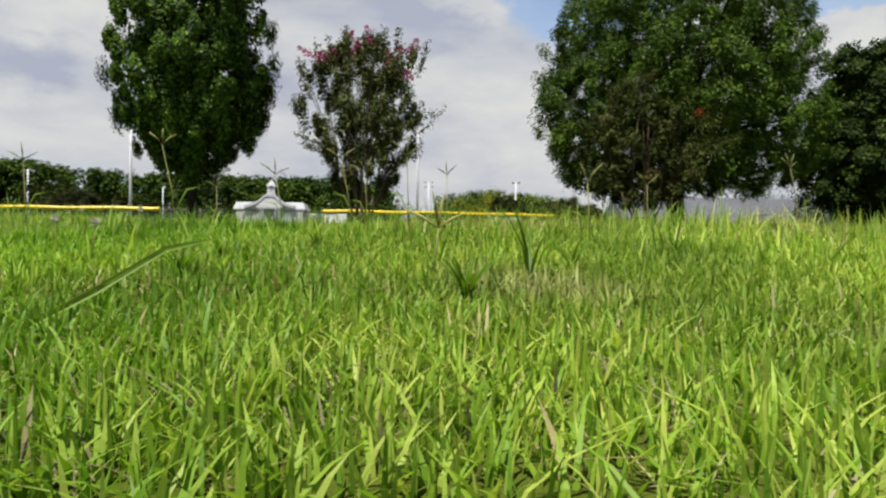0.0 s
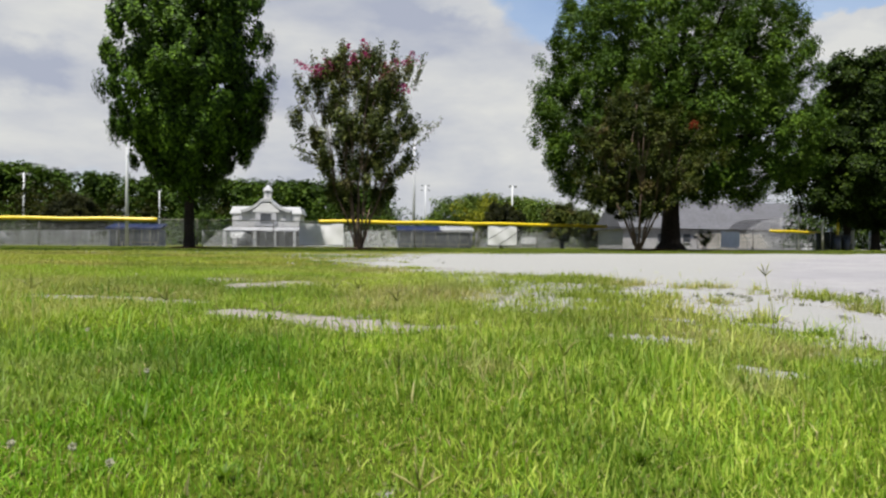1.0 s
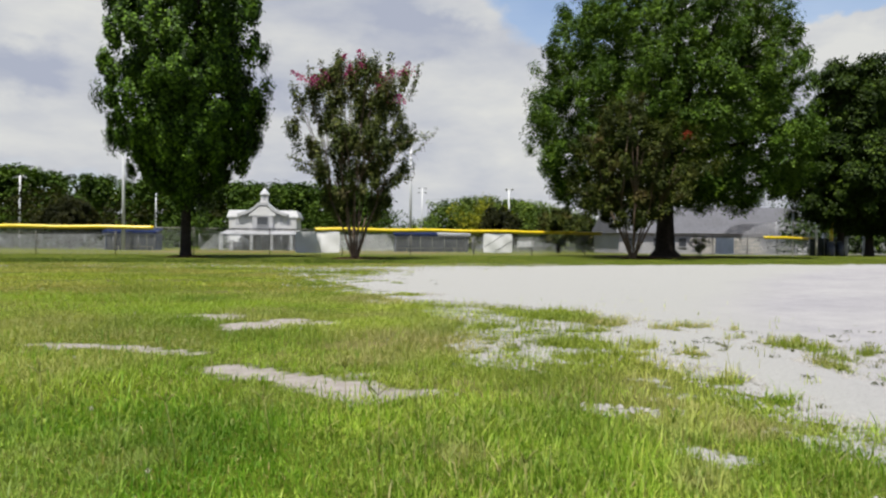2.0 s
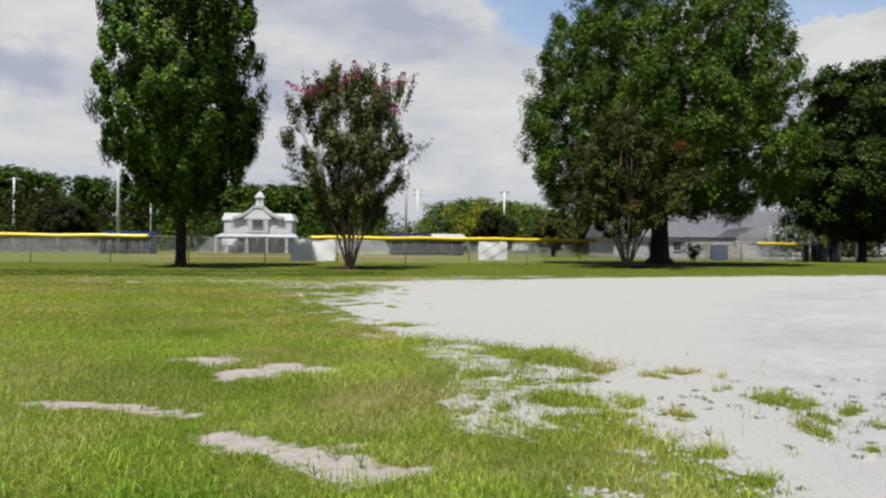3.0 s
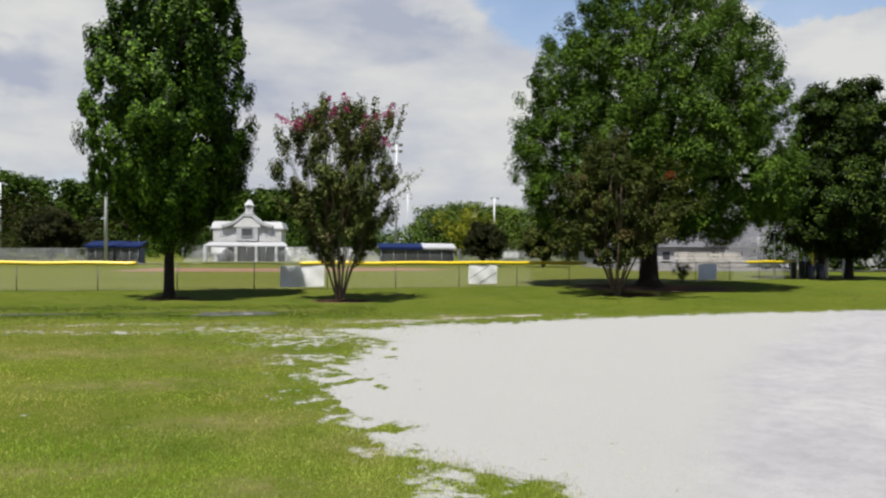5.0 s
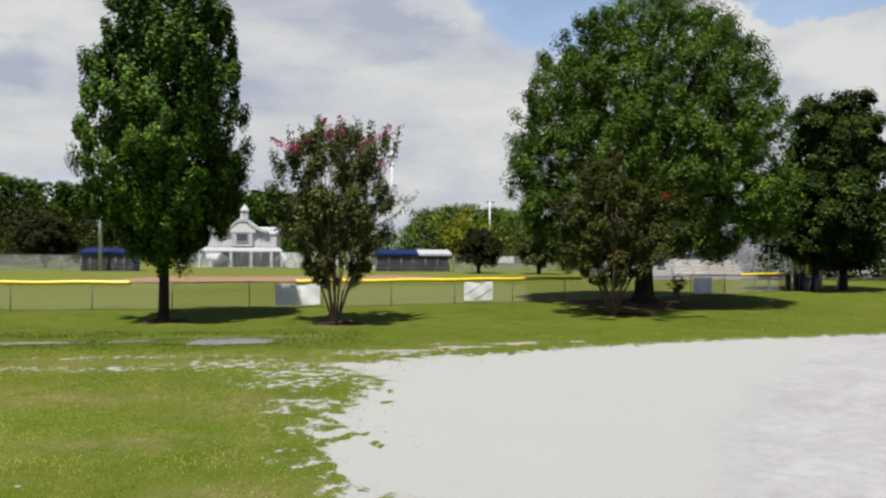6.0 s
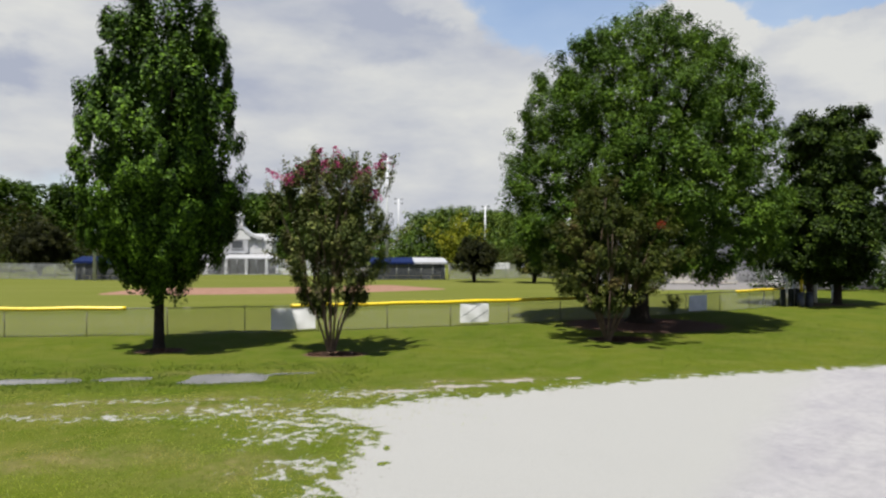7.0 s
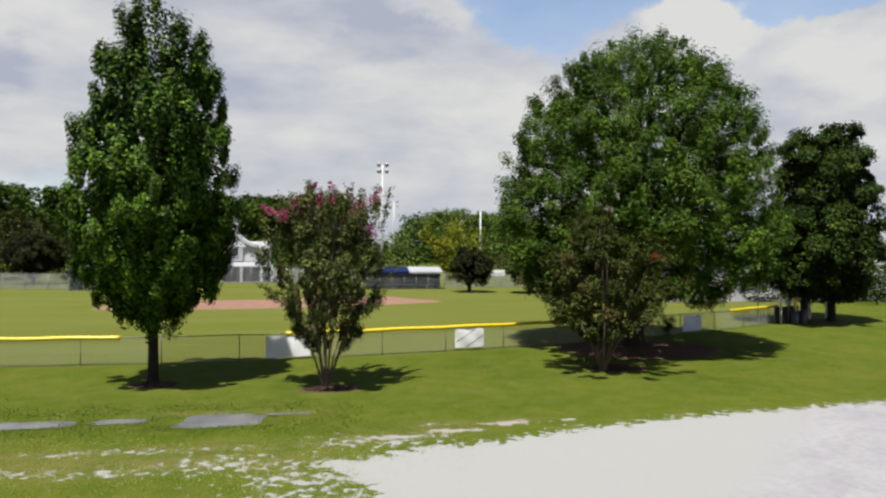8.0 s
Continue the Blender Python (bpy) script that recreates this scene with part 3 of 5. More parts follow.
def bark_chips(cx, cy, a, b, count, seed):
    """A low bed of loose wood chips round the foot of a tree."""
    rng = np.random.default_rng(seed)
    w, r = rng.uniform(0, 2 * np.pi, count), np.sqrt(rng.uniform(0, 1, count))
    x, y = cx + a * r * np.cos(w), cy + b * r * np.sin(w)
    z = land(x, y) + 0.05 * (1 - r ** 2) + rng.uniform(0.0, 0.02, count)
    turn, tip = rng.uniform(0, 6.28, count), rng.normal(size=count) * 0.3
    d = np.stack([np.cos(turn), np.sin(turn), tip], 1) * rng.uniform(0.02, 0.055, count)[:, None]
    e = np.stack([-np.sin(turn), np.cos(turn), rng.normal(size=count) * 0.3], 1) * rng.uniform(0.008, 0.02, count)[:, None]
    c = np.stack([x, y, z], 1)
    low = np.array([0, 0, -0.012])
    v = np.stack([c - d - e, c + d - e, c + d + e, c - d + e, c - d + low, c + d + low], 1).reshape(-1, 3)
    f = (np.arange(count)[:, None, None] * 6 + np.array([(0, 1, 2, 3), (0, 4, 5, 1), (3, 2, 5, 4)])[None]).reshape(-1, 4)
    return tagged(new("bark_mulch", np_mesh("bark_mulch", v, f, CHIPS)), "loose red-brown bark mulch round the foot of a tree", "mulch", kind="stuff")


for k_, (bx_, by_, ba_, bb_) in enumerate(BEDS[:3]):
    bark_chips(bx_, by_, ba_ * 0.75, bb_ * 0.75, 1500, 500 + k_)


def puddle(cx, cy, a, b, seed):
    rng = random.Random(seed)
    n, vs = 72, []
    z = gz(cx, cy) + 0.014
    for i in range(n):
        w = 2 * math.pi * i / n
        k = 1 + 0.05 * math.sin(3 * w + seed) + 0.06 * math.sin(7 * w + 2 * seed) + 0.06 * math.sin(13 * w) + rng.uniform(-0.06, 0.06)
        k *= (math.cos(w) ** 4 + math.sin(w) ** 4) ** -0.25
        vs.append((cx + a * k * math.cos(w), cy + b * k * math.sin(w), z))
    b_ = Build().add(vs + [(cx, cy, z)], [(i, (i + 1) % n, n) for i in range(n)])
    return tagged(new("puddle", b_.mesh("puddle", WATER, True)), "shallow muddy puddle reflecting sky in the lawn", "puddle", "puddles in the lawn")


for k_, (px_, py_, pa_, pb_) in enumerate(PUDDLES):
    puddle(px_, py_, pa_, pb_, k_ + 1)


# ================= trees =================
def leaf_cloud(centres, axes, length, width, rng, facing=None):
    """One folded four-cornered leaf at each centre, pointing along its axis."""
    n = len(centres)
    side = np.cross(axes, rng.normal(size=(n, 3)) if facing is None else facing)
    side /= np.linalg.norm(side, axis=1, keepdims=True) + 1e-9
    up = np.cross(side, axes)
    ln = (length * rng.uniform(0.65, 1.3, n))[:, None]
    wd = (width * rng.uniform(0.7, 1.25, n))[:, None]
    a = centres - axes * ln * 0.5
    c = centres + axes * ln * 0.5 - up * ln * 0.12
    b = centres + side * wd * 0.5 + up * ln * 0.06
    d = centres - side * wd * 0.5 + up * ln * 0.06
    v = np.stack([a, b, c, d], 1).reshape(-1, 3)
    i = np.arange(n)[:, None] * 4
    f = np.concatenate([i + [0, 1, 2], i + [0, 2, 3]], 1).reshape(-1, 3)
    return v, f


def crown_clumps(profile, count, rng, core=0.45, lumps=0.22):
    """Centres of leaf clumps in a crown whose half-width at each height is given by profile."""
    hs, rs = np.array([p[0] for p in profile]), np.array([p[1] for p in profile])
    grid = np.linspace(hs[0], hs[-1], 200)
    weight = np.interp(grid, hs, rs) ** 1.5 + 0.02
    z = rng.choice(grid, count, p=weight / weight.sum()) + rng.uniform(-0.15, 0.15, count)
    ang = rng.uniform(0, 2 * np.pi, count)
    ph = rng.uniform(0, 6.28, 4)
    k = 1 - lumps * 0.5 + lumps * 0.5 * (np.sin(3 * ang + 1.3 * z + ph[0]) * np.sin(1.9 * z + ph[1]) + np.sin(5 * ang - 2.1 * z + ph[2]))
    r = np.interp(z, hs, rs) * k * rng.uniform(0, 1, count) ** core
    return np.stack([r * np.cos(ang), r * np.sin(ang), z], 1), ang


def limb(points, r0, r1, b, sides=6):
    n = len(points)
    b.tube(points, [r0 + (r1 - r0) * (i / (n - 1)) ** 0.8 for i in range(n)], sides, True)


def tree(name, at, profile, clumps, per, spread, leaf, leaf_mat, bark, stems, label, category="tree", seed=1, rise=0.5, core=0.45, lumps=0.22, limbs=26, group="", lean=(0, 0), flare=1.45, side=0.45, inner=0, hang=0.0):
    """at: foot. hang: how far the lower leaves hang upright. stems: (radius, foot spread, fork height, count). spread: clump half-sizes (across, up). leaf: (length, width)."""
    rng = np.random.default_rng(seed)
    root = thing(name, (at[0], at[1], gz(*at)), label, category, group)
    centres, ang = crown_clumps(profile, clumps, rng, core, lumps)
    top, low = profile[-1][0], profile[0][0]
    centres[:, 0] += lean[0] * centres[:, 2] / top
    centres[:, 1] += lean[1] * centres[:, 2] / top
    b = Build()
    r, foot, fork, count = stems
    forks = []
    if count == 1:
        line = [(0, 0, -0.12), (0, 0, 0.05), (0, 0, 0.35), (0, 0, fork * 0.6), (0, 0, fork), (0, 0, fork + (top - fork) * 0.35), (0, 0, fork + (top - fork) * 0.7)]
        b.tube(line, [r * flare, r * (0.35 + 0.65 * flare), r * (0.85 + 0.15 * flare), r * 0.98, r * 0.92, r * 0.5, r * 0.12], 12)
        forks = [(Vector((0, 0, fork + u * (top - fork) * 0.55)), r * (0.55 - 0.35 * u)) for u in np.linspace(0, 1, 8)]
    else:
        for i in range(count):
            w = 2 * math.pi * (i + rng.uniform(-0.3, 0.3)) / count
            d = Vector((math.cos(w), math.sin(w), 0))
            k = rng.uniform(0.65, 1.2)
            end = d * foot * k + Vector((0, 0, fork * rng.uniform(0.95, 1.15)))
            pts = [d * 0.08 + Vector((0, 0, -0.1)), d * 0.13 + Vector((0, 0, 0.15)), d * foot * 0.45 * k + Vector((rng.uniform(-0.05, 0.05), rng.uniform(-0.05, 0.05), fork * 0.5)), end]
            stem = Build()
            limb(pts, r * rng.uniform(0.8, 1.2), r * 0.6, stem, 8)
            part("stem", stem, bark, root, smooth=True)
            forks.append((end, r * 0.6))
    if count == 1:
        part("trunk", b, bark, root, smooth=True)
    order = rng.permutation(len(centres))[:limbs]
    for i in order:
        c = Vector(centres[i])
        if count == 1:
            good = [q for q in forks if q[0].z < c.z + 0.3] or forks[:1]
            start, r0 = good[rng.integers(len(good))]
        else:
            start, r0 = min(forks, key=lambda q: (q[0].xy - c.xy).length)
        m1 = start.lerp(c, 0.45) + Vector((0, 0, 0.12 * (c - start).length))
        bl = Build()
        limb([start, m1, start.lerp(c, 0.78) + Vector((0, 0, 0.08 * (c - start).length)), c], r0 * 0.75, 0.012, bl, 5)
        part("limb", bl, bark, root, smooth=True)
    n = clumps * per
    idx = np.repeat(np.arange(clumps), per)
    size = rng.uniform(0.55, 1.35, clumps)[idx][:, None]
    out_dir = centres.copy()
    out_dir[:, 2] = (centres[:, 2] - low) * 0.35
    out_dir /= np.linalg.norm(out_dir, axis=1, keepdims=True) + 1e-6
    out_dir = out_dir * (1 - rise) + np.array([0, 0, 1.0]) * rise
    ball = rng.normal(size=(n, 3))
    ball /= np.linalg.norm(ball, axis=1, keepdims=True)
    shell = rng.uniform(0, 1, n)[:, None] ** 0.55
    stray = 1 + 0.25 * rng.exponential(0.3, n)[:, None]
    lift = (ball * out_dir[idx]).sum(1, keepdims=True)
    off = ball * shell * stray * spread[0] + out_dir[idx] * lift * shell * stray * (spread[1] - spread[0])
    pos = centres[idx] + off * size
    outward = centres[idx] * np.array([1, 1, 0.0])
    outward /= np.linalg.norm(outward, axis=1, keepdims=True) + 0.3
    droop = hang * np.clip(1.5 - 1.9 * (pos[:, 2:] - low) / (top - low), 0, 1)
    facing = ball * (0.9 - 0.5 * side) + outward * (side * 0.8 + droop) + np.array([0, 0, 0.95]) * (1 - droop) + rng.normal(size=(n, 3)) * 0.25
    axes = np.cross(facing, rng.normal(size=(n, 3))) + out_dir[idx] * 0.3 - np.array([0, 0, 0.25])
    axes /= np.linalg.norm(axes, axis=1, keepdims=True)
    if inner:                            # shaded leaves deep in the crown, a filler added to block light
        c2, _ = crown_clumps(profile, inner, rng, 0.6, 0.0)
        c2[:, :2] = c2[:, :2] * 0.72 + np.array(lean) * (c2[:, 2] / top)[:, None]
        a2 = rng.normal(size=(inner, 3))
        a2 /= np.linalg.norm(a2, axis=1, keepdims=True)
        pos, axes, facing = np.concatenate([pos, c2]), np.concatenate([axes, a2]), np.concatenate([facing, rng.normal(size=(inner, 3))])
    v, f = leaf_cloud(pos, axes, leaf[0], leaf[1], rng, facing)
    tagged(part("crown", np_mesh("crown", v, f, leaf_mat), leaf_mat, root), kind="stuff")
    return root, centres


pear_profile = [(1.9, 0.4), (2.4, 1.2), (3.2, 2.3), (4.0, 2.9), (5.5, 3.1), (7.0, 3.1), (8.5, 3.0), (9.6, 2.8), (10.8, 2.5), (11.9, 2.0), (12.7, 1.45), (13.3, 0.9)]
tree("pear_tree", (-6.55, 27.1), pear_profile, 400, 300, (0.28, 0.62), (0.15, 0.105), PEAR_LEAF, BARK, (0.185, 0, 1.9, 1),
     "tall dense dark green ornamental pear tree in a mulch ring", seed=11, rise=0.8, core=0.38, lumps=0.16, limbs=60, lean=(0.4, -0.9), side=0.5, inner=12000, hang=1.5)

myrtle_profile = [(1.6, 1.0), (2.1, 1.6), (2.9, 1.85), (3.7, 2.05), (4.4, 2.3), (5.2, 2.35), (6.0, 2.15), (6.6, 1.7), (6.95, 1.2)]
myrtle, myrtle_tips = tree("crape_myrtle", (-0.3, 25.5), myrtle_profile, 255, 160, (0.21, 0.46), (0.115, 0.07), MYRTLE_LEAF, MYRTLE_BARK, (0.045, 0.75, 2.1, 12),
                           "multi-stemmed crape myrtle with magenta flowers on top", seed=5, rise=0.75, core=0.42, lumps=0.34, limbs=60, lean=(0.2, 0), side=0.2)

oak_profile = [(2.4, 3.6), (3.0, 5.7), (3.9, 6.9), (5.7, 7.15), (7.8, 7.05), (9.9, 6.65), (12.0, 5.75), (13.6, 4.5), (14.8, 3.0), (15.6, 1.5)]
tree("oak_tree", (15.2, 34.2), oak_profile, 1450, 150, (0.42, 0.56), (0.19, 0.075), OAK_LEAF, BARK, (0.42, 0, 2.9, 1),
     "large round-crowned green oak tree with dark trunk", seed=21, rise=0.62, core=0.27, lumps=0.05, limbs=70, flare=2.3, lean=(0.1, 0), inner=18000)

bronze_profile = [(1.3, 1.3), (1.8, 2.5), (2.6, 3.2), (3.6, 3.4), (4.6, 3.05), (5.5, 2.3), (6.2, 1.4), (6.7, 0.6)]
bronze, bronze_tips = tree("crape_myrtle", (10.85, 27.5), bronze_profile, 260, 175, (0.26, 0.44), (0.115, 0.07), OLIVE_LEAF, MYRTLE_BARK, (0.046, 1.25, 2.0, 13),
                           "multi-stemmed bronze-green crape myrtle in front of the oak", seed=8, rise=0.5, core=0.5, lumps=0.4, limbs=50)

maple_profile = [(1.5, 1.6), (2.3, 2.7), (4.5, 3.3), (6.5, 3.4), (8.7, 3.25), (10.9, 3.0), (12.5, 2.3), (13.7, 1.1)]
slim_profile = [(2.0, 1.2), (3.0, 3.5), (4.0, 4.6), (5.5, 4.7), (6.8, 3.8), (8.7, 2.6), (10.9, 2.2), (12.4, 1.5), (13.2, 0.7)]
tree("maple_tree", (31.6, 43.6), slim_profile, 270, 240, (0.60, 0.40), (0.21, 0.15), RIGHT_LEAF, BARK, (0.23, 0, 2.4, 1), "leafy green maple tree beside the corner of the fence", seed=31, rise=0.25, limbs=30, group="maples by the fence corner", inner=9000)
tree("maple_tree", (34.3, 44.4), maple_profile, 320, 240, (0.60, 0.40), (0.21, 0.15), RIGHT_LEAF, BARK, (0.26, 0, 2.2, 1), "leafy green maple tree with a dark shaded trunk", seed=37, rise=0.25, limbs=30, group="maples by the fence corner", inner=12000)


def panicle(root, mat, name, x, y, z, rng, n=120, size=1.0):
    """One loose flower head at the upper end of a shoot, leaning to one side."""
    h = rng.uniform(0, 1, n) ** 0.8
    lean_x, lean_y, tall = rng.normal() * 0.16, rng.normal() * 0.16, rng.uniform(0.28, 0.5) * size
    wide = 0.15 * size * (1.15 - h) * rng.uniform(0.8, 1.3)
    pos = np.array([x, y, z]) + np.stack([rng.normal(size=n) * wide + lean_x * h, rng.normal(size=n) * wide + lean_y * h, h * tall - 0.14], 1)
    axes = rng.normal(size=(n, 3))
    axes /= np.linalg.norm(axes, axis=1, keepdims=True)
    v, f = leaf_cloud(pos, axes, 0.07, 0.055, rng)
    return tagged(part(name, np_mesh(name, v, f, mat), mat, root), kind="stuff")


rng_p = np.random.default_rng(3)
crown_tips = sorted((p for p in myrtle_tips if p[2] > 5.9), key=lambda p: -p[2])
for p in crown_tips[2:40:2]:
    panicle(myrtle, PETAL, "flower_head", p[0], p[1], p[2] + 0.25, rng_p, 120, rng_p.uniform(0.6, 1.15))
for x_, y_, z_ in ((-1.7, -0.9, 6.2), (-1.45, -1.1, 6.0), (1.5, -1.1, 5.5)):
    panicle(myrtle, PETAL, "flower_head", x_, y_, z_, rng_p, 130, 1.0)
panicle(bronze, RED_LEAF, "red_leaf_spray", 1.15, -2.3, 4.65, rng_p, 60)


def bare_shoot(root, pts, leaves, leaf_mat, bark, seed):
    """A long shoot that stands out of the crown, with leaves along it."""
    rng = np.random.default_rng(seed)
    b = Build()
    limb([Vector(p) for p in pts], 0.018, 0.004, b, 5)
    shoot = part("shoot", b, bark, root, smooth=True)
    k = rng.uniform(0, len(pts) - 1.001, leaves)
    i = k.astype(int)
    q = np.array(pts)
    pos = q[i] + (q[i + 1] - q[i]) * (k - i)[:, None] + rng.normal(size=(leaves, 3)) * 0.07
    axes = rng.normal(size=(leaves, 3))
    axes /= np.linalg.norm(axes, axis=1, keepdims=True)
    v, f = leaf_cloud(pos, axes, 0.11, 0.06, rng)
    tagged(part("leaf_spray", np_mesh("leaf_spray", v, f, leaf_mat), leaf_mat, shoot), kind="stuff")


bare_shoot(myrtle, [(1.2, 0, 3.4), (1.9, 0, 3.7), (2.5, -0.05, 4.2), (3.0, -0.1, 4.75)], 90, MYRTLE_LEAF, MYRTLE_BARK, 1)
bare_shoot(myrtle, [(1.3, 0, 4.0), (2.0, 0, 4.3), (2.6, 0.05, 4.55)], 120, MYRTLE_LEAF, MYRTLE_BARK, 2)
bare_shoot(myrtle, [(-1.2, 0, 3.1), (-1.8, 0, 3.4), (-2.4, 0.05, 3.65)], 170, MYRTLE_LEAF, MYRTLE_BARK, 3)
bare_shoot(myrtle, [(-1.1, 0.1, 2.8), (-1.7, 0.1, 3.1), (-2.1, 0.1, 3.3)], 170, MYRTLE_LEAF, MYRTLE_BARK, 6)
rng_s = np.random.default_rng(9)
for k_ in range(26):                     # upright leafy shoots that break the outline of the crown
    w_ = 2 * math.pi * (k_ + rng_s.uniform(-0.3, 0.3)) / 26
    r_, z_, h_ = rng_s.uniform(0.6, 2.15), rng_s.uniform(5.2, 6.3), rng_s.uniform(0.7, 1.15)
    x_, y_ = 0.15 + r_ * math.cos(w_), r_ * math.sin(w_)
    bare_shoot(myrtle, [(x_, y_, z_), (x_ * 1.05, y_ * 1.05, z_ + h_ * 0.5), (x_ * 1.12, y_ * 1.1, z_ + h_)], 80, MYRTLE_LEAF, MYRTLE_BARK, 20 + k_)

# small field trees beyond the fence
small_profile = [(1.0, 1.0), (1.5, 2.0), (2.3, 2.7), (3.3, 2.65), (4.3, 1.9), (5.1, 0.8)]
for (x_, y_), s_, m_, wide_, high_ in zip(((15.4, 79.5), (21.8, 77.0), (-40.0, 102.0), (29.5, 92.0)), (41, 42, 43, 44), (DARK_LEAF, OLIVE_LEAF, DARK_LEAF, OLIVE_LEAF), (1.1, 1.0, 1.6, 1.1), (1.0, 1.0, 1.35, 1.0)):
    tree("field_tree", (x_, y_), [(h_ * high_, r_ * wide_) for h_, r_ in small_profile], int(110 * wide_ * wide_), 90, (0.55, 0.50), (0.28, 0.2), m_, BARK, (0.11, 0.45, 1.4, 7), "small round bronze-leaved tree on the ball field", seed=s_, rise=0.3, limbs=16, group="small trees round the ball field")


tree("sapling", (18.9, 38.0), [(0.2, 0.2), (0.5, 0.5), (0.8, 0.55), (1.05, 0.25)], 22, 45, (0.16, 0.18), (0.10, 0.06), MYRTLE_LEAF, BARK, (0.03, 0.2, 0.3, 3), "small shrubby sapling beside the pale blue banner", "sapling", seed=66, rise=0.2, limbs=6)


def woods(name, rows, mat, label, seed, cards, size):
    """A far belt of trees: each with its own trunk and an oval, lumpy crown of leaf sprays."""
    rng = np.random.default_rng(seed)
    vs, fs, o = [], [], 0
    for x, y, h, w in rows:
        z0 = gz(x, y)
        n = int(cards * (h / 20) ** 1.2)
        k = 14
        c = np.stack([rng.normal(size=k) * w * 0.30, rng.normal(size=k) * w * 0.30, h * (0.08 + 0.84 * rng.uniform(0, 1, k))], 1)
        c[0] = (0, 0, h * 0.93)
        i = rng.integers(0, k, n)
        rr = w * 0.30
        off = rng.normal(size=(n, 3))
        off *= (rr * rng.uniform(0.5, 1.0, n) / np.linalg.norm(off, axis=1))[:, None]
        pos = c[i] * 1.0 + off + np.array([x, y, z0])
        pos[:, 2] = np.maximum(pos[:, 2], z0 + 0.3)
        facing = off / rr * 0.8 + np.array([0, 0, 0.9]) + rng.normal(size=(n, 3)) * 0.25
        axes = np.cross(facing, rng.normal(size=(n, 3)))
        axes /= np.linalg.norm(axes, axis=1, keepdims=True)
        v, f = leaf_cloud(pos, axes, size, size * 0.75, rng, facing)
        vs.append(v)
        fs.append(f + o)
        o += len(v)
    return tagged(new(name, np_mesh(name, np.concatenate(vs), np.concatenate(fs), mat)), label, "woods", kind="stuff")


rng_w = np.random.default_rng(77)


def belt(x0, x1, n, y0, y1, tops, w):
    """Trees between x0 and x1; tops gives their height along x."""
    rows = []
    for i in range(n):
        x = x0 + (x1 - x0) * (i + rng_w.uniform(0, 1)) / n
        y = rng_w.uniform(y0, y1)
        h = np.interp(x * 250 / y, [p[0] for p in tops], [p[1] for p in tops]) * y / 250 * rng_w.uniform(0.95, 1.05)
        rows.append((x, y, h, w * rng_w.uniform(0.75, 1.25)))
    return rows


left_tops = [(-260, 31), (-170, 31), (-115, 27), (-98, 24), (-87, 23.3), (-37, 22.2), (-18, 22.4), (0, 21), (10, 15), (14, 5)]
right_tops = [(17, 5), (22, 10), (28, 16.5), (42, 18.8), (57, 17.6), (67, 16), (80, 12), (95, 9)]
woods("far_woods", belt(-240, 8, 320, 225, 285, left_tops, 7.5), WOODS_LEAF, "dense green pine and hardwood belt on the skyline", 51, 460, 1.3)
woods("far_woods", belt(22, 84, 90, 215, 265, right_tops, 6.5), PINE_LEAF, "green tree belt behind the ball field", 52, 650, 0.9)
woods("mid_woods", [(x, y, h, 7.0) for x, y, h in ((-62, 150, 12), (-55, 142, 10.5), (-70, 155, 13), (-80, 150, 14), (-92, 160, 15), (-47, 140, 9), (-104, 160, 16), (-40, 138, 8), (-74, 138, 11), (-88, 140, 12), (-30, 150, 9), (-6, 150, 9), (3, 152, 8), (-118, 165, 17), (-132, 165, 18))],
      DARK_LEAF, "dark olive-green undergrowth trees at the wood's edge", 53, 900, 0.8)
woods("mid_woods", [(18.0, 165, 9.5, 7.0), (31, 150, 9, 6.0), (37, 160, 9.5, 6.0), (45, 165, 9, 7.0), (52, 160, 8.5, 7.0), (13.5, 170, 6.5, 6.0), (41, 132, 6.0, 6.0), (58, 150, 7.5, 7)], PINE_LEAF, "green trees behind the dugout", 54, 900, 0.8)
woods("undergrowth", [(-36 - 4.2 * i, 112 + 6 * ((i * 7) % 3), 3.2 + 0.9 * ((i * 5) % 4), 5.5) for i in range(20)], DARK_LEAF, "dark undergrowth behind the infield fence", 57, 2600, 0.5)
woods("undergrowth", [(30 + 4.0 * i, 128 + 6 * ((i * 7) % 3), 3.6 + 0.9 * ((i * 5) % 4), 5.0) for i in range(9)], OLIVE_LEAF, "olive undergrowth behind the ball field", 58, 2200, 0.5)
woods("undergrowth", [(-34 + 4.0 * i, 134 + 6 * ((i * 7) % 3), 5.5 + 0.9 * ((i * 5) % 4), 5.5) for i in range(11)], WOODS_LEAF, "green undergrowth behind the clubhouse", 59, 2600, 0.55)
woods("undergrowth", [(-235 + 5.0 * i, 205 + 6 * ((i * 7) % 3), 5.0 + 0.9 * ((i * 5) % 4), 7.0) for i in range(66)], WOODS_LEAF, "green undergrowth at the foot of the skyline trees", 60, 800, 1.2)
woods("yellow_tree", [(25.2, 143, 10.6, 7.5), (22.4, 141, 6.5, 5.0)], YELLOW_LEAF, "yellowing broadleaf tree behind the dugout", 55, 3200, 0.55)
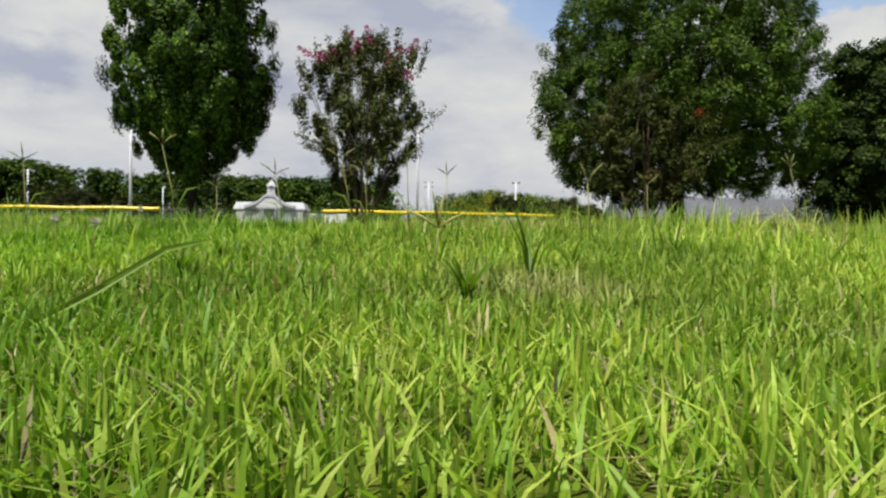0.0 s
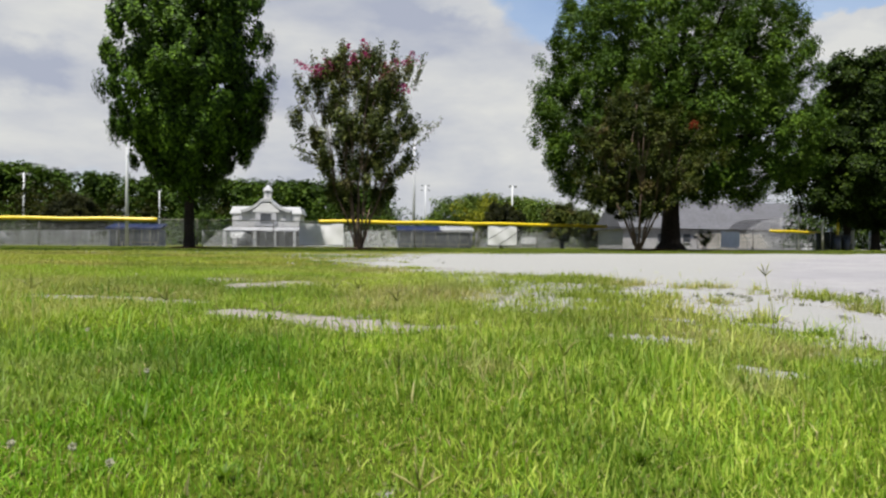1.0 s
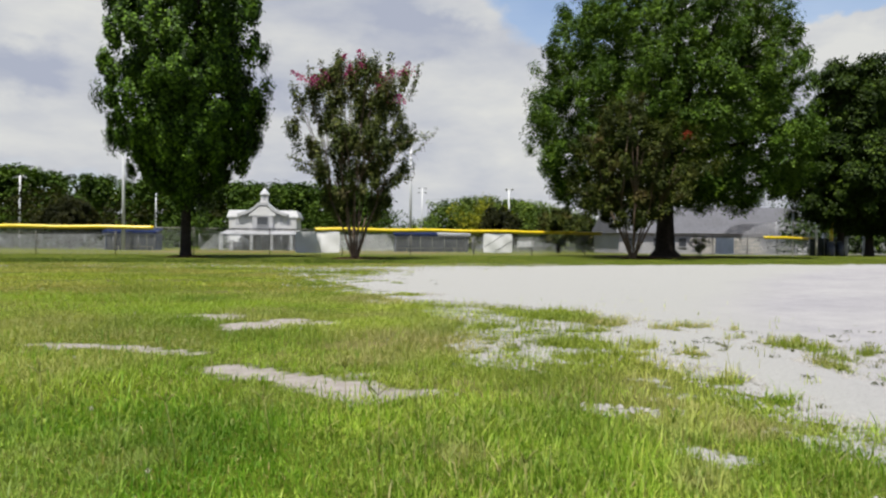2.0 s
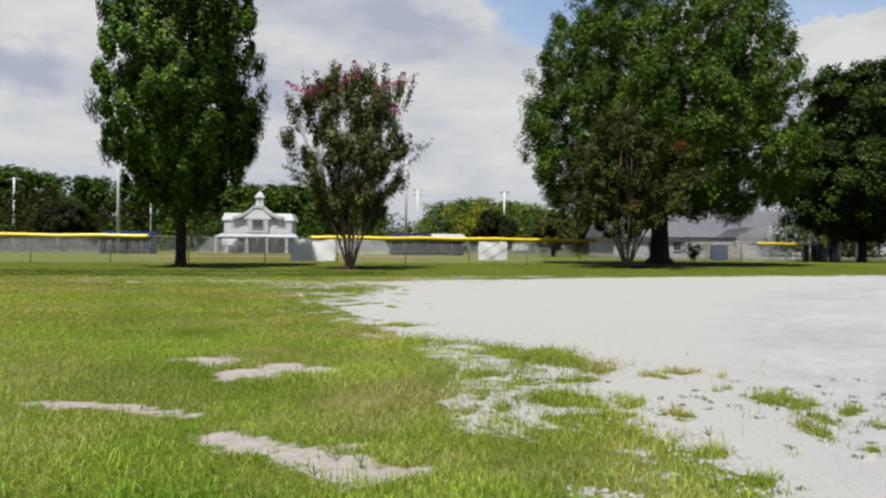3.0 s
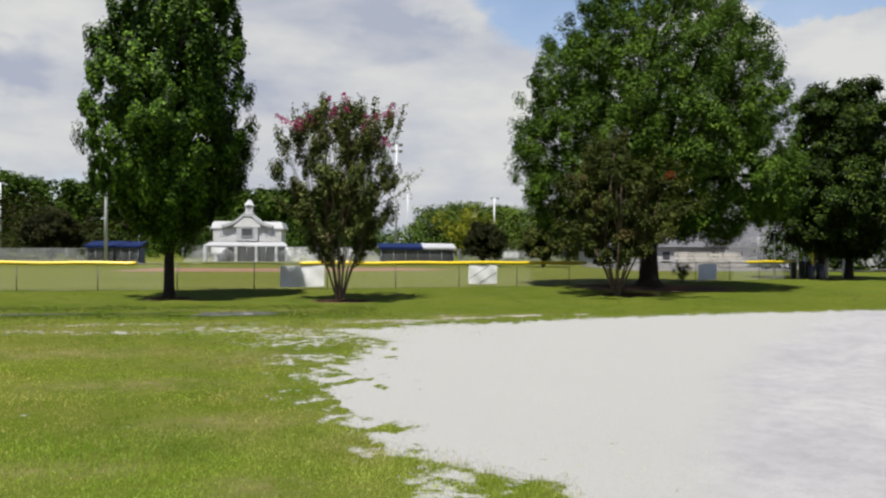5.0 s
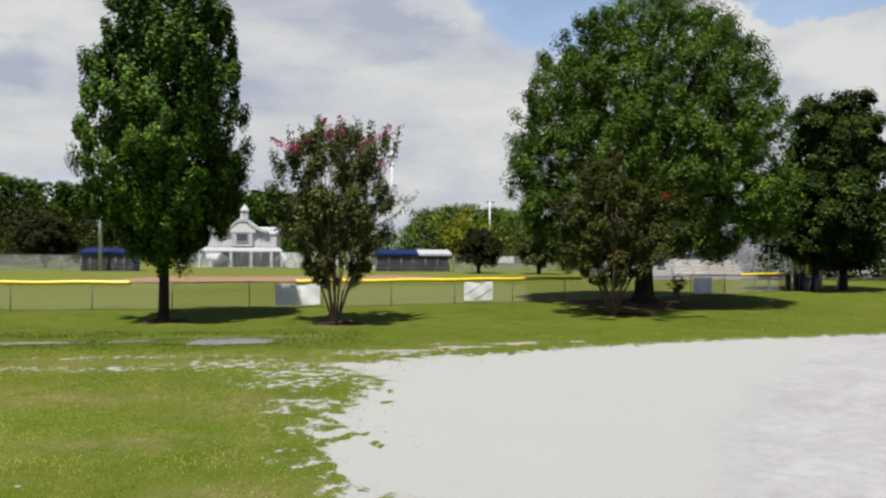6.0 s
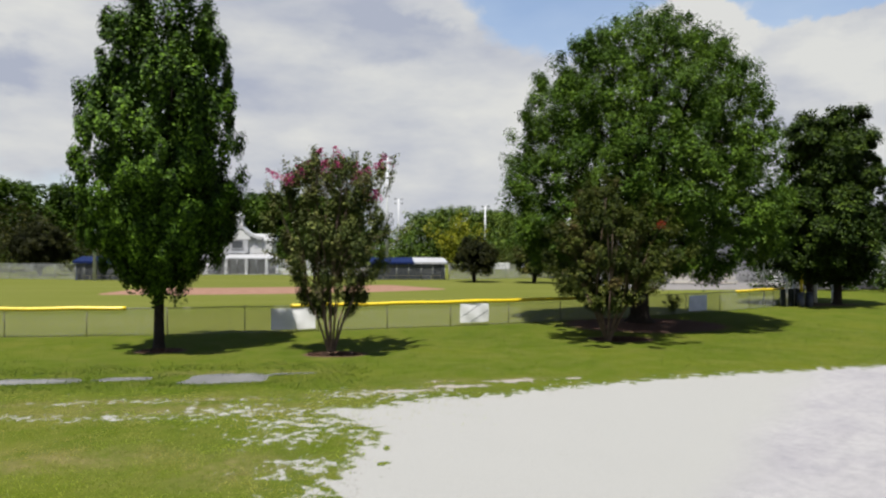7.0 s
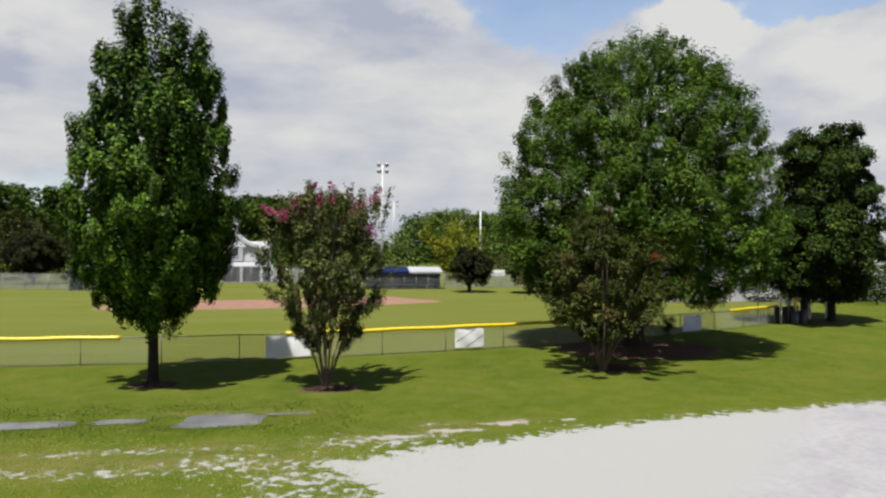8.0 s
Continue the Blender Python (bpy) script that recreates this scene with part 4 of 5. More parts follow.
woods("right_woods", [(47, 64, 5.0, 6.0), (51, 66, 6.0, 6.0), (55, 65, 5.5, 6.0), (59, 66, 6.0, 6.0), (44.5, 62, 3.4, 4.0), (48, 61, 3.0, 4.5), (42, 63, 3.0, 4.0), (52, 62, 3.2, 4.5), (56, 62, 3.0, 4.5), (70, 75, 9, 8), (64, 66, 7, 6), (52, 78, 7, 6), (57, 80, 7.5, 6), (62, 82, 8, 7), (38, 100, 8.0, 7), (44, 98, 9.0, 8), (50, 100, 10.0, 8), (56, 98, 10.0, 8), (63, 101, 11.0, 8)], RIGHT_LEAF, "green shrubs and trees past the fence corner", 56, 5000, 0.40)


# ================= outfield fence =================
def arc(a, out_by=0.0):
    r = 69.0 + max(0.0, a - 25.0) * 0.09 + out_by
    x, y = HOME[0] + r * math.sin(radians(a)), HOME[1] - r * math.cos(radians(a))
    return x, y


def fence_top(a):
    x, y = arc(a)
    return gz(x, y) + 1.15


A0, A1 = -38.0, 36.6
POST_STEP = 2.62


def outfield_fence():
    root = thing("outfield_fence", (0, 0, 0), "low curved chain-link outfield fence with yellow top guard", "fence")
    a = -1.25 - POST_STEP * 14
    while a < A1 + 0.3:
        x, y = arc(a)
        z = gz(x, y)
        post = part("post", Build().tube([(x, y, z - 0.05), (x, y, z + 1.19)], 0.021, 8), DARK_STEEL, root, smooth=True)
        part("post_cap", Build().tube([(x, y, z + 1.19), (x, y, z + 1.215)], [0.03, 0.012], 8), DARK_STEEL, post, smooth=True)
        a += POST_STEP
    line = [(*arc(v), fence_top(v)) for v in np.arange(A0, A1 + 0.1, 0.5)]
    part("top_rail", Build().tube(line, 0.022, 6), DARK_STEEL, root, smooth=True)
    vs, fs = [], []
    n = int(radians(A1 - A0) * 69 / 0.062)
    for i in range(n):
        for s in (1, -1):
            a_ = A0 + (A1 - A0) * i / n
            b_ = a_ + s * math.degrees(1.1 / 69)
            b_ = min(max(b_, A0), A1)
            p, q = Vector((*arc(a_), 0)), Vector((*arc(b_), 0))
            p.z, q.z = gz(p.x, p.y) + 0.03, fence_top(b_) - 0.02
            o = len(vs)
            for e in (p, q):
                vs += [(e.x - 0.0036, e.y, e.z), (e.x + 0.0036, e.y, e.z), (e.x, e.y + 0.0035, e.z + 0.002)]
            fs += [(o, o + 1, o + 4, o + 3), (o + 1, o + 2, o + 5, o + 4), (o + 2, o, o + 3, o + 5)]
    part("chain_link", np_mesh("chain_link", vs, fs, GALV), GALV, root, "grey chain-link wire")
    for s0, s1 in ((A0, 2.63), (8.22, 20.6), (31.6, 36.6)):
        line = [(*arc(v, 0.0), fence_top(v) + 0.012 + 0.012 * math.sin(v * 2.1)) for v in np.linspace(s0, s1, max(3, int((s1 - s0) / 0.12)))]
        rad = [0.08 + (0.005 if i % 2 else 0.0) for i in range(len(line))]
        part("top_guard", Build().tube(line, rad, 8), YELLOW, root, "yellow corrugated plastic guard", smooth=True)


outfield_fence()


def banner(a0, a1, z0, z1, mat, label, folds, seed, stripes=()):
    """A vinyl sheet tied to the fence, slightly billowed."""
    root = thing("fence_banner", (*arc((a0 + a1) / 2, 0.05), 0), label, "banner", "banners on the outfield fence")
    root.location.z = gz(root.location.x, root.location.y) + z0
    nx, nz = 24, 14
    c = Vector(root.location)

    def sheet(u, w, lift=0.0):
        a = a0 + (a1 - a0) * u
        bulge = 0.035 + folds * math.sin(9 * u + 5 * w + seed) * 0.014 + 0.02 * math.sin(math.pi * u) * math.sin(math.pi * w)
        x, y = arc(a, bulge + lift)
        return Vector((x, y, gz(*arc(a)) + z0 + (z1 - z0) * w - 0.02 * math.sin(math.pi * u) * (1 - w))) - c

    vs = [sheet(i / nx, j / nz) for j in range(nz + 1) for i in range(nx + 1)]
    vs += [sheet(i / nx, j / nz, -0.006) for j in range(nz + 1) for i in range(nx + 1)]
    o = (nx + 1) * (nz + 1)
    fs = []
    for j in range(nz):
        for i in range(nx):
            k = j * (nx + 1) + i
            fs += [(k, k + 1, k + nx + 2, k + nx + 1), (o + k, o + k + nx + 1, o + k + nx + 2, o + k + 1)]
    part("sheet", Build().add(vs, fs), mat, root, smooth=True)
    for u, w in ((0.01, 0.98), (0.5, 0.98), (0.99, 0.98), (0.01, 0.03), (0.99, 0.03)):
        p_ = sheet(u, w, 0.002)
        part("tie", Build().tube([p_, p_ + Vector((0.0, 0.05, 0.05))], 0.008, 5), DARK_STEEL, root, "dark cord tie", smooth=True)
    # thin dark strips laid close over the face of the sheet
    for (u0, w0), (u1, w1), width in stripes:
        b = Build()
        pts = [(u0 + (u1 - u0) * k / 10, w0 + (w1 - w0) * k / 10) for k in range(11)]
        sv = [sheet(u, min(1, max(0, w + s * width)), 0.005) for u, w in pts for s in (-1, 1)]
        b.add(sv, [(2 * k, 2 * k + 2, 2 * k + 3, 2 * k + 1) for k in range(10)])
        part("stripe", b, STROKE_GREY, root, "thin dark diagonal stroke", smooth=True)
    return root


banner(7.52, 9.12, 0.13, 1.06, VINYL, "plain white vinyl banner tied to the fence", 1.0, 1)
banner(14.87, 16.15, 0.16, 1.06, VINYL, "white vinyl banner with two dark diagonal strokes", 1.0, 2, [((0.02, 0.28), (0.72, 0.98), 0.018), ((0.38, 0.05), (0.98, 0.62), 0.018)])
banner(27.75, 29.1, 0.14, 1.05, VINYL_BLUE, "faded pale blue vinyl banner tied to the fence", 0.6, 3)


# ================= clubhouse, dugouts, lights =================
def clubhouse():
    cx, y0, z0 = -14.75, 105.5, gz(-14.75, 108)
    root = thing("clubhouse", (cx, y0, z0), "two-storey white clubhouse with porch, central gable and cupola", "building")
    root.scale.x = 0.87
    part("wall", Build().box((0, 5.2, 1.45), (11.2, 8.0, 3.1)), DARK_WALL, root, "grey block ground floor in porch shade")
    part("wall", Build().box((0, 5.2, 4.1), (11.2, 8.0, 2.2)), WHITE_PAINT, root, "white siding upper floor")
    for z in np.arange(3.15, 4.8, 0.22):
        part("siding_board", Build().box((0, 1.185, z), (11.24, 0.03, 0.17)), WHITE_PAINT, root)
    part("roof", Build().add([(-6.0, 1.05, 4.82), (6.0, 1.05, 4.82), (6.0, 9.7, 4.82), (-6.0, 9.7, 4.82), (-6.0, 1.05, 5.0), (6.0, 1.05, 5.0), (6.0, 9.7, 5.0), (-6.0, 9.7, 5.0), (-5.6, 1.4, 5.95), (5.6, 1.4, 5.95), (5.6, 9.0, 5.95), (-5.6, 9.0, 5.95)],
         [(3, 2, 1, 0), (0, 1, 5, 4), (1, 2, 6, 5), (2, 3, 7, 6), (3, 0, 4, 7), (4, 5, 9, 8), (5, 6, 10, 9), (6, 7, 11, 10), (7, 4, 8, 11), (8, 9, 10, 11)]), ROOF_WHITE, root, "white metal roof")
    sw = [(-4.3, 5.4), (-3.2, 5.68), (-2.2, 6.02), (-1.4, 6.5), (-0.8, 7.05), (0.8, 7.05), (1.4, 6.5), (2.2, 6.02), (3.2, 5.68), (4.3, 5.4)]
    part("gable_roof", Build().prism(sw + [(x * 0.92, z - 0.38) for x, z in reversed(sw)], 0.68, 5.0), ROOF_WHITE, root, "white swept gable roof")
    part("gable_wall", Build().prism([(-2.2, 5.1), (2.2, 5.1), (2.2, 5.3), (1.6, 5.85), (0.6, 6.45), (-0.6, 6.45), (-1.6, 5.85), (-2.2, 5.3)], 0.76, 1.3), WHITE_PAINT, root, "white pediment")
    part("gable_bay", Build().prism([(-1.75, 3.05), (1.75, 3.05), (1.75, 5.08), (-1.75, 5.08)], 0.8, 1.3), GREY_PAINT, root, "grey central bay")
    win = part("window", Build().box((0, 0.77, 4.35), (1.75, 0.06, 1.1)), GLASS_DARK, root)
    for sx in (-0.92, 0.92):
        part("frame", Build().box((sx, 0.72, 4.35), (0.08, 0.08, 1.2)), GREY_PAINT, win)
    for sz in (3.76, 4.94):
        part("frame", Build().box((0, 0.72, sz), (1.95, 0.08, 0.08)), GREY_PAINT, win)
    for sx in (-4.3, 3.1, 4.4):
        w = part("window", Build().box((sx, 1.15, 4.3), (0.55, 0.06, 1.0)), GREY_PAINT, root)
        part("frame", Build().box((sx, 1.12, 4.84), (0.7, 0.08, 0.08)), WHITE_PAINT, w)
    part("porch_roof", Build().add(
        [(-6.7, -1.4, 2.4), (7.0, -1.4, 2.4), (6.0, 1.2, 2.95), (-6.0, 1.2, 2.95), (-6.7, -1.4, 2.25), (7.0, -1.4, 2.25), (6.0, 1.2, 2.8), (-6.0, 1.2, 2.8)],
        [(0, 1, 2, 3), (7, 6, 5, 4), (0, 4, 5, 1), (1, 5, 6, 2), (2, 6, 7, 3), (3, 7, 4, 0)]), PORCH_ROOF, root, "dull white porch roof")
    for x in (-6.4, -4.7, -1.45, 1.8, 5.05, 6.7):
        col = part("porch_column", Build().box((x, -1.2, 1.1), (0.46, 0.42, 2.35), 0.02), WHITE_PAINT, root)
        part("column_base", Build().box((x, -1.2, 0.12), (0.6, 0.56, 0.24), 0.02), WHITE_PAINT, col)
    part("porch_floor", Build().box((0.1, -0.1, 0.02), (13.6, 2.8, 0.12)), CONCRETE, root)
    for x in (-3.9, -0.6, 2.6):
        leaf = part("door", Build().box((x, 1.17, 1.05), (1.0, 0.06, 2.0)), GREY_PAINT, root)
        part("door_handle", Build().box((x + 0.38, 1.12, 1.0), (0.05, 0.06, 0.14), 0.01), DARK_STEEL, leaf)
    cupola = part("cupola", Build().box((0, 3.0, 7.75), (1.15, 1.15, 1.3), 0.03).box((0, 3.0, 8.42), (1.5, 1.5, 0.12), 0.02).box((0, 3.0, 7.25), (1.45, 1.45, 0.14), 0.02), WHITE_PAINT, root, "white square cupola")
    part("louvre", Build().box((0, 2.41, 7.85), (0.5, 0.06, 0.8)), GREY_PAINT, cupola)
    part("cupola_roof", Build().tube([(0, 3, 8.48), (0, 3, 8.7), (0, 3, 8.95), (0, 3, 9.15), (0, 3, 9.3), (0, 3, 9.55)], [0.88, 0.66, 0.5, 0.28, 0.07, 0.02], 8), ROOF_WHITE, cupola)
    sign = part("sign_board", Build().box((-4.2, -1.5, 1.75), (2.3, 0.08, 1.05), 0.01), VINYL, root, "blank white sign board")
    part("sign_trim", Build().box((-4.2, -1.555, 2.25), (2.36, 0.05, 0.06)), GREY_PAINT, sign)


clubhouse()


def dugout(x0, x1, y, label, split=None):
    cx = (x0 + x1) / 2
    w = x1 - x0
    root = thing("dugout", (cx, y, gz(cx, y)), label, "dugout", "dugouts beside the infield")
    part("back_wall", Build().box((0, 2.2, 1.0), (w, 0.15, 2.0)), DUGOUT_BLUE, root)
    for sx in (-1, 1):
        part("side_wall", Build().box((sx * (w / 2 - 0.08), 1.1, 0.95), (0.15, 2.1, 1.9)), DUGOUT_BLUE, root)

    def slab(a, b, mat, lab):
        part("roof", Build().add([(a, -0.5, 1.95), (b, -0.5, 1.95), (b, 2.5, 2.55), (a, 2.5, 2.55), (a, -0.5, 2.18), (b, -0.5, 2.18), (b, 2.5, 2.7), (a, 2.5, 2.7)],
                                 [(3, 2, 1, 0), (4, 5, 6, 7), (0, 1, 5, 4), (1, 2, 6, 5), (2, 3, 7, 6), (3, 0, 4, 7)]), mat, root, lab)

    if split:
        slab(-w / 2 - 0.2, split - cx, BLUE_ROOF, "blue metal roof")
        slab(split - cx, w / 2 + 0.2, PORCH_ROOF, "pale metal roof")
    else:
        slab(-w / 2 - 0.2, w / 2 + 0.2, BLUE_ROOF, "blue metal roof")
    n = 6
    for i in range(n + 1):
        x = -w / 2 + 0.1 + (w - 0.2) * i / n
        part("post", Build().tube([(x, -0.3, -0.05), (x, -0.3, 2.0)], 0.045, 8), GALV, root, smooth=True)
    vs, fs = [], []
    for i in range(int(w / 0.12)):
        x = -w / 2 + i * 0.12
        o = len(vs)
        vs += [(x, -0.3, 0), (x + 0.03, -0.3, 0), (x + 0.03, -0.3, 1.95), (x, -0.3, 1.95)]
        fs.append((o, o + 1, o + 2, o + 3))
    part("wire", np_mesh("wire", vs, fs, GALV), GALV, root)
    part("bench", Build().box((0, 1.7, 0.45), (w - 0.6, 0.35, 0.06), 0.01).box((-w / 3, 1.7, 0.22), (0.1, 0.3, 0.44)).box((w / 3, 1.7, 0.22), (0.1, 0.3, 0.44)), CREAM, root)


dugout(3.9, 13.0, 86.0, "dugout with blue and pale metal roof behind wire", 9.1)
dugout(-29.9, -24.1, 86.0, "dugout with blue metal roof behind wire")


def light_pole(x, y, h, r, label, heads):
    root = thing("light_pole", (x, y, gz(x, y)), label, "light pole", "floodlight poles")
    part("pole", Build().tube([(0, 0, -0.1), (0, 0, h * 0.5), (0, 0, h)], [r, r * 0.8, r * 0.6], 10), POLE_PAINT, root, smooth=True)
    for j, (dx, dz) in enumerate(heads):
        part("crossarm", Build().box((0, -0.05, h + dz), (abs(dx) * 2 + 0.3, 0.1, 0.1)), LAMP_METAL, root) if dx > 0 else None
        lamp = part("floodlight", Build().tube([(dx, 0.05, h + dz + 0.05), (dx, -0.2, h + dz), (dx, -0.5, h + dz - 0.12)], [0.12, 0.22, 0.30], 10), LAMP_METAL, root, smooth=True)
        part("lens", Build().tube([(dx, -0.49, h + dz - 0.116), (dx, -0.53, h + dz - 0.135)], [0.28, 0.25], 10), LENS, lamp, "glass lens", smooth=True)


four = [(-0.55, 0.0), (0.55, 0.0), (-0.55, -0.9), (0.55, -0.9)]
light_pole(6.72, 100.0, 16.9, 0.23, "tall galvanised floodlight pole beside the dugout", four)
light_pole(-27.4, 84.6, 14.6, 0.21, "tall galvanised floodlight pole in front of the dugout", four)
light_pole(-81.3, 178.0, 17.1, 0.34, "far floodlight pole with one lamp head", [(0.9, -0.2), (1.5, -0.5)])
light_pole(30.4, 145.0, 12.9, 0.26, "pale floodlight pole in front of the trees", [(-0.6, 0), (0.6, 0)])
light_pole(-50.1, 178.0, 13.2, 0.22, "thin far lamp pole", [(0.5, 0)])
light_pole(19.8, 236.0, 20.5, 0.34, "far floodlight pole above the trees", [(-1.2, 0), (1.2, 0), (-1.2, -1.5), (1.2, -1.5)])


def field_fence(points, h, label):
    root = thing("field_fence", (0, 0, 0), label, "fence", "chain-link fences round the field")
    vs, fs = [], []
    for (ax, ay), (bx, by) in zip(points, points[1:]):
        length = math.hypot(bx - ax, by - ay)
        n = max(1, round(length / 3.0))
        for i in range(n):
            x, y = ax + (bx - ax) * i / n, ay + (by - ay) * i / n
            z = gz(x, y)
            part("post", Build().tube([(x, y, z - 0.05), (x, y, z + h)], 0.035, 6), GALV, root, smooth=True)
        part("top_rail", Build().tube([(ax, ay, gz(ax, ay) + h), (bx, by, gz(bx, by) + h)], 0.03, 6), GALV, root, smooth=True)
        m = int(length / 0.09)
        for i in range(m):
            for s in (1, -1):
                u = i / m
                u2 = min(1, max(0, u + s * h / length))
                p = Vector((ax + (bx - ax) * u, ay + (by - ay) * u, 0))
                q = Vector((ax + (bx - ax) * u2, ay + (by - ay) * u2, 0))
                p.z, q.z = gz(p.x, p.y) + 0.03, gz(q.x, q.y) + h
                o = len(vs)
                vs += [(p.x - 0.013, p.y, p.z), (p.x + 0.013, p.y, p.z), (q.x + 0.013, q.y, q.z), (q.x - 0.013, q.y, q.z)]
                fs.append((o, o + 1, o + 2, o + 3))
    part("chain_link", np_mesh("chain_link", vs, fs, GALV), GALV, root, "grey chain-link wire")


field_fence([(13.6, 87.0), (24.0, 90.0), (48.0, 92.0), (62.0, 80.0)], 1.9, "grey chain-link fence along the infield side")
field_fence([(-30.2, 87.5), (-44.0, 91.0), (-80.0, 93.0), (-120.0, 96.0)], 1.8, "grey chain-link fence along the infield side")
field_fence([(-22.4, 100.0), (-17.0, 103.0), (-9.0, 103.0), (4.8, 92.0)], 2.2, "grey chain-link backstop before the clubhouse")


# ================= beyond the fence corner =================
def corner_screen():
    root = thing("windscreen_fence", (0, 0, 0), "dark windscreen fence section at the outfield corner", "fence")
    pts = [(*arc(36.7), 1.12), (28.9, 42.9, 1.12), (30.0, 43.0, 1.2), (31.0, 43.4, 1.2)]
    for (ax, ay, ah), (bx, by, bh) in zip(pts, pts[1:]):
        za, zb = gz(ax, ay), gz(bx, by)
        part("screen", Build().add([(ax, ay, za + 0.02), (bx, by, zb + 0.02), (bx, by, zb + bh), (ax, ay, za + ah), (ax, ay + 0.02, za + 0.02), (bx, by + 0.02, zb + 0.02), (bx, by + 0.02, zb + bh), (ax, ay + 0.02, za + ah)],
                                   [(0, 1, 2, 3), (7, 6, 5, 4), (0, 4, 5, 1), (3, 2, 6, 7), (1, 5, 6, 2), (0, 3, 7, 4)]), SCREEN, root)
        part("post", Build().tube([(bx, by - 0.04, zb - 0.05), (bx, by - 0.04, zb + bh + 0.06)], 0.03, 8), GALV, root, smooth=True)


corner_screen()


def bollard(name, x, y, h, r, mat, label, category, cap=True):
    root = thing(name, (x, y, gz(x, y)), label, category)
    part("shaft", Build().tube([(0, 0, -0.05), (0, 0, h)], r, 10), mat, root, smooth=True)
    if cap:
        part("cap", Build().tube([(0, 0, h), (0, 0, h + r * 0.5), (0, 0, h + r * 0.8)], [r, r * 0.7, r * 0.1], 10), mat, root, smooth=True)


bollard("foul_pole", 30.6, 43.1, 2.25, 0.10, YELLOW, "short yellow foul pole at the fence corner", "pole")
bollard("marker_post", 29.4, 42.9, 1.85, 0.07, CREAM, "pale post at the fence corner", "post")
bollard("gate_post", 28.6, 44.2, 2.9, 0.05, CREAM, "tall pale post behind the fence corner", "post")
for x_, h_ in ((31.9, 1.5), (33.0, 1.6), (33.5, 1.45), (35.0, 1.3)):
    bollard("white_post", x_ + 0.6, 46.5, h_, 0.16, VINYL, "stout white post under the maples", "post")


def bin_(x, y, mat, label):
    root = thing("trash_bin", (x, y, gz(x, y)), label, "bin", "bins at the fence corner")
    part("body", Build().tube([(0, 0, 0), (0, 0, 0.08), (0, 0, 0.85)], [0.21, 0.23, 0.26], 14), mat, root, smooth=True)
    part("lid", Build().tube([(0, 0, 0.85), (0, 0, 0.92), (0, 0, 1.0)], [0.28, 0.26, 0.1], 14), mat, root, smooth=True)


bin_(30.2, 42.6, BLUE_BIN, "blue-grey plastic bin by the fence corner")
bin_(30.9, 42.7, BLUE_BIN, "blue-grey plastic bin by the fence corner")


def utility_box(x, y, w, h):
    root = thing("utility_box", (x, y, gz(x, y)), "small white utility box beyond the fence corner", "utility box")
    part("body", Build().box((0, 0, h * 0.45), (w, w * 0.7, h * 0.9), 0.02), VINYL, root)
    part("lid", Build().box((0, 0, h * 0.95), (w * 1.08, w * 0.8, h * 0.1), 0.02), VINYL, root)


utility_box(49.77, 75.0, 0.8, 0.8)


def batting_cage():
    """Netting hung on poles, gabled towards the field."""
    root = thing("batting_cage", (46.6, 75.0, gz(46.6, 75)), "grey netted batting cage on pale poles", "batting cage")
    for x in (-4.0, 0.0, 4.6):
        for y in (0.0, 7.0):
            part("pole", Build().tube([(x, y, -0.05), (x, y, 3.7 if x == 0 else 2.0)], 0.05, 8), GALV, root, smooth=True)
    vs, fs = [], []

    def cord(p, q, w=0.012):
        o = len(vs)
        vs.extend([(p[0] - w, p[1], p[2]), (p[0] + w, p[1], p[2]), (q[0] + w, q[1], q[2]), (q[0] - w, q[1], q[2])])
        fs.append((o, o + 1, o + 2, o + 3))

    def roof_z(x):
        return 3.6 - 1.7 * (x / 4.6) ** 2

    for y in (0.0, 7.0):
        for x in np.arange(-4.0, 4.6, 0.09):
            cord((x, y, 0), (x, y, roof_z(x)), 0.02)
        for z in np.arange(0.1, 2.5, 0.14):
            o = len(vs)
            vs.extend([(-4, y, z), (4.6, y, z), (4.6, y, z + 0.02), (-4, y, z + 0.02)])
            fs.append((o, o + 1, o + 2, o + 3))
    for x in np.arange(-4.0, 4.6, 0.12):
        cord((x, 0, roof_z(x)), (x, 7, roof_z(x)), 0.03)
    part("net", np_mesh("net", vs, fs, NET), NET, root, "grey netting")


batting_cage()


def shed(x, y, w, d, h, ridge, wall, roof, label, name="storage_shed"):
    root = thing(name, (x, y, gz(x, y)), label, "building")
    part("wall", Build().box((0, d / 2, h / 2), (w, d, h)), wall, root)
    part("roof", Build().add([(-w / 2 - 0.4, -0.4, h), (w / 2 + 0.4, -0.4, h), (w / 2 + 0.4, d + 0.4, h), (-w / 2 - 0.4, d + 0.4, h), (-w / 2 - 0.1, d / 2, ridge), (w / 2 + 0.1, d / 2, ridge)],
                             [(0, 1, 5, 4), (2, 3, 4, 5), (1, 2, 5), (3, 0, 4), (3, 2, 1, 0)]), roof, root)
    for k in range(max(2, int(w / 3))):
        wx = -w / 2 + (k + 0.5) * w / max(2, int(w / 3))
        win = part("window", Build().box((wx, -0.02, h * 0.55), (0.9, 0.06, 1.0)), GLASS_DARK, root)
        part("sill", Build().box((wx, -0.05, h * 0.55 - 0.54), (1.1, 0.12, 0.07)), WHITE_PAINT, win)
    return root


shed(42.5, 80.0, 25.0, 9.0, 2.4, 5.9, GREY_SIDE, ROOF_PALE, "low pale grey building with grey shingle roof beyond the field", "park_building")
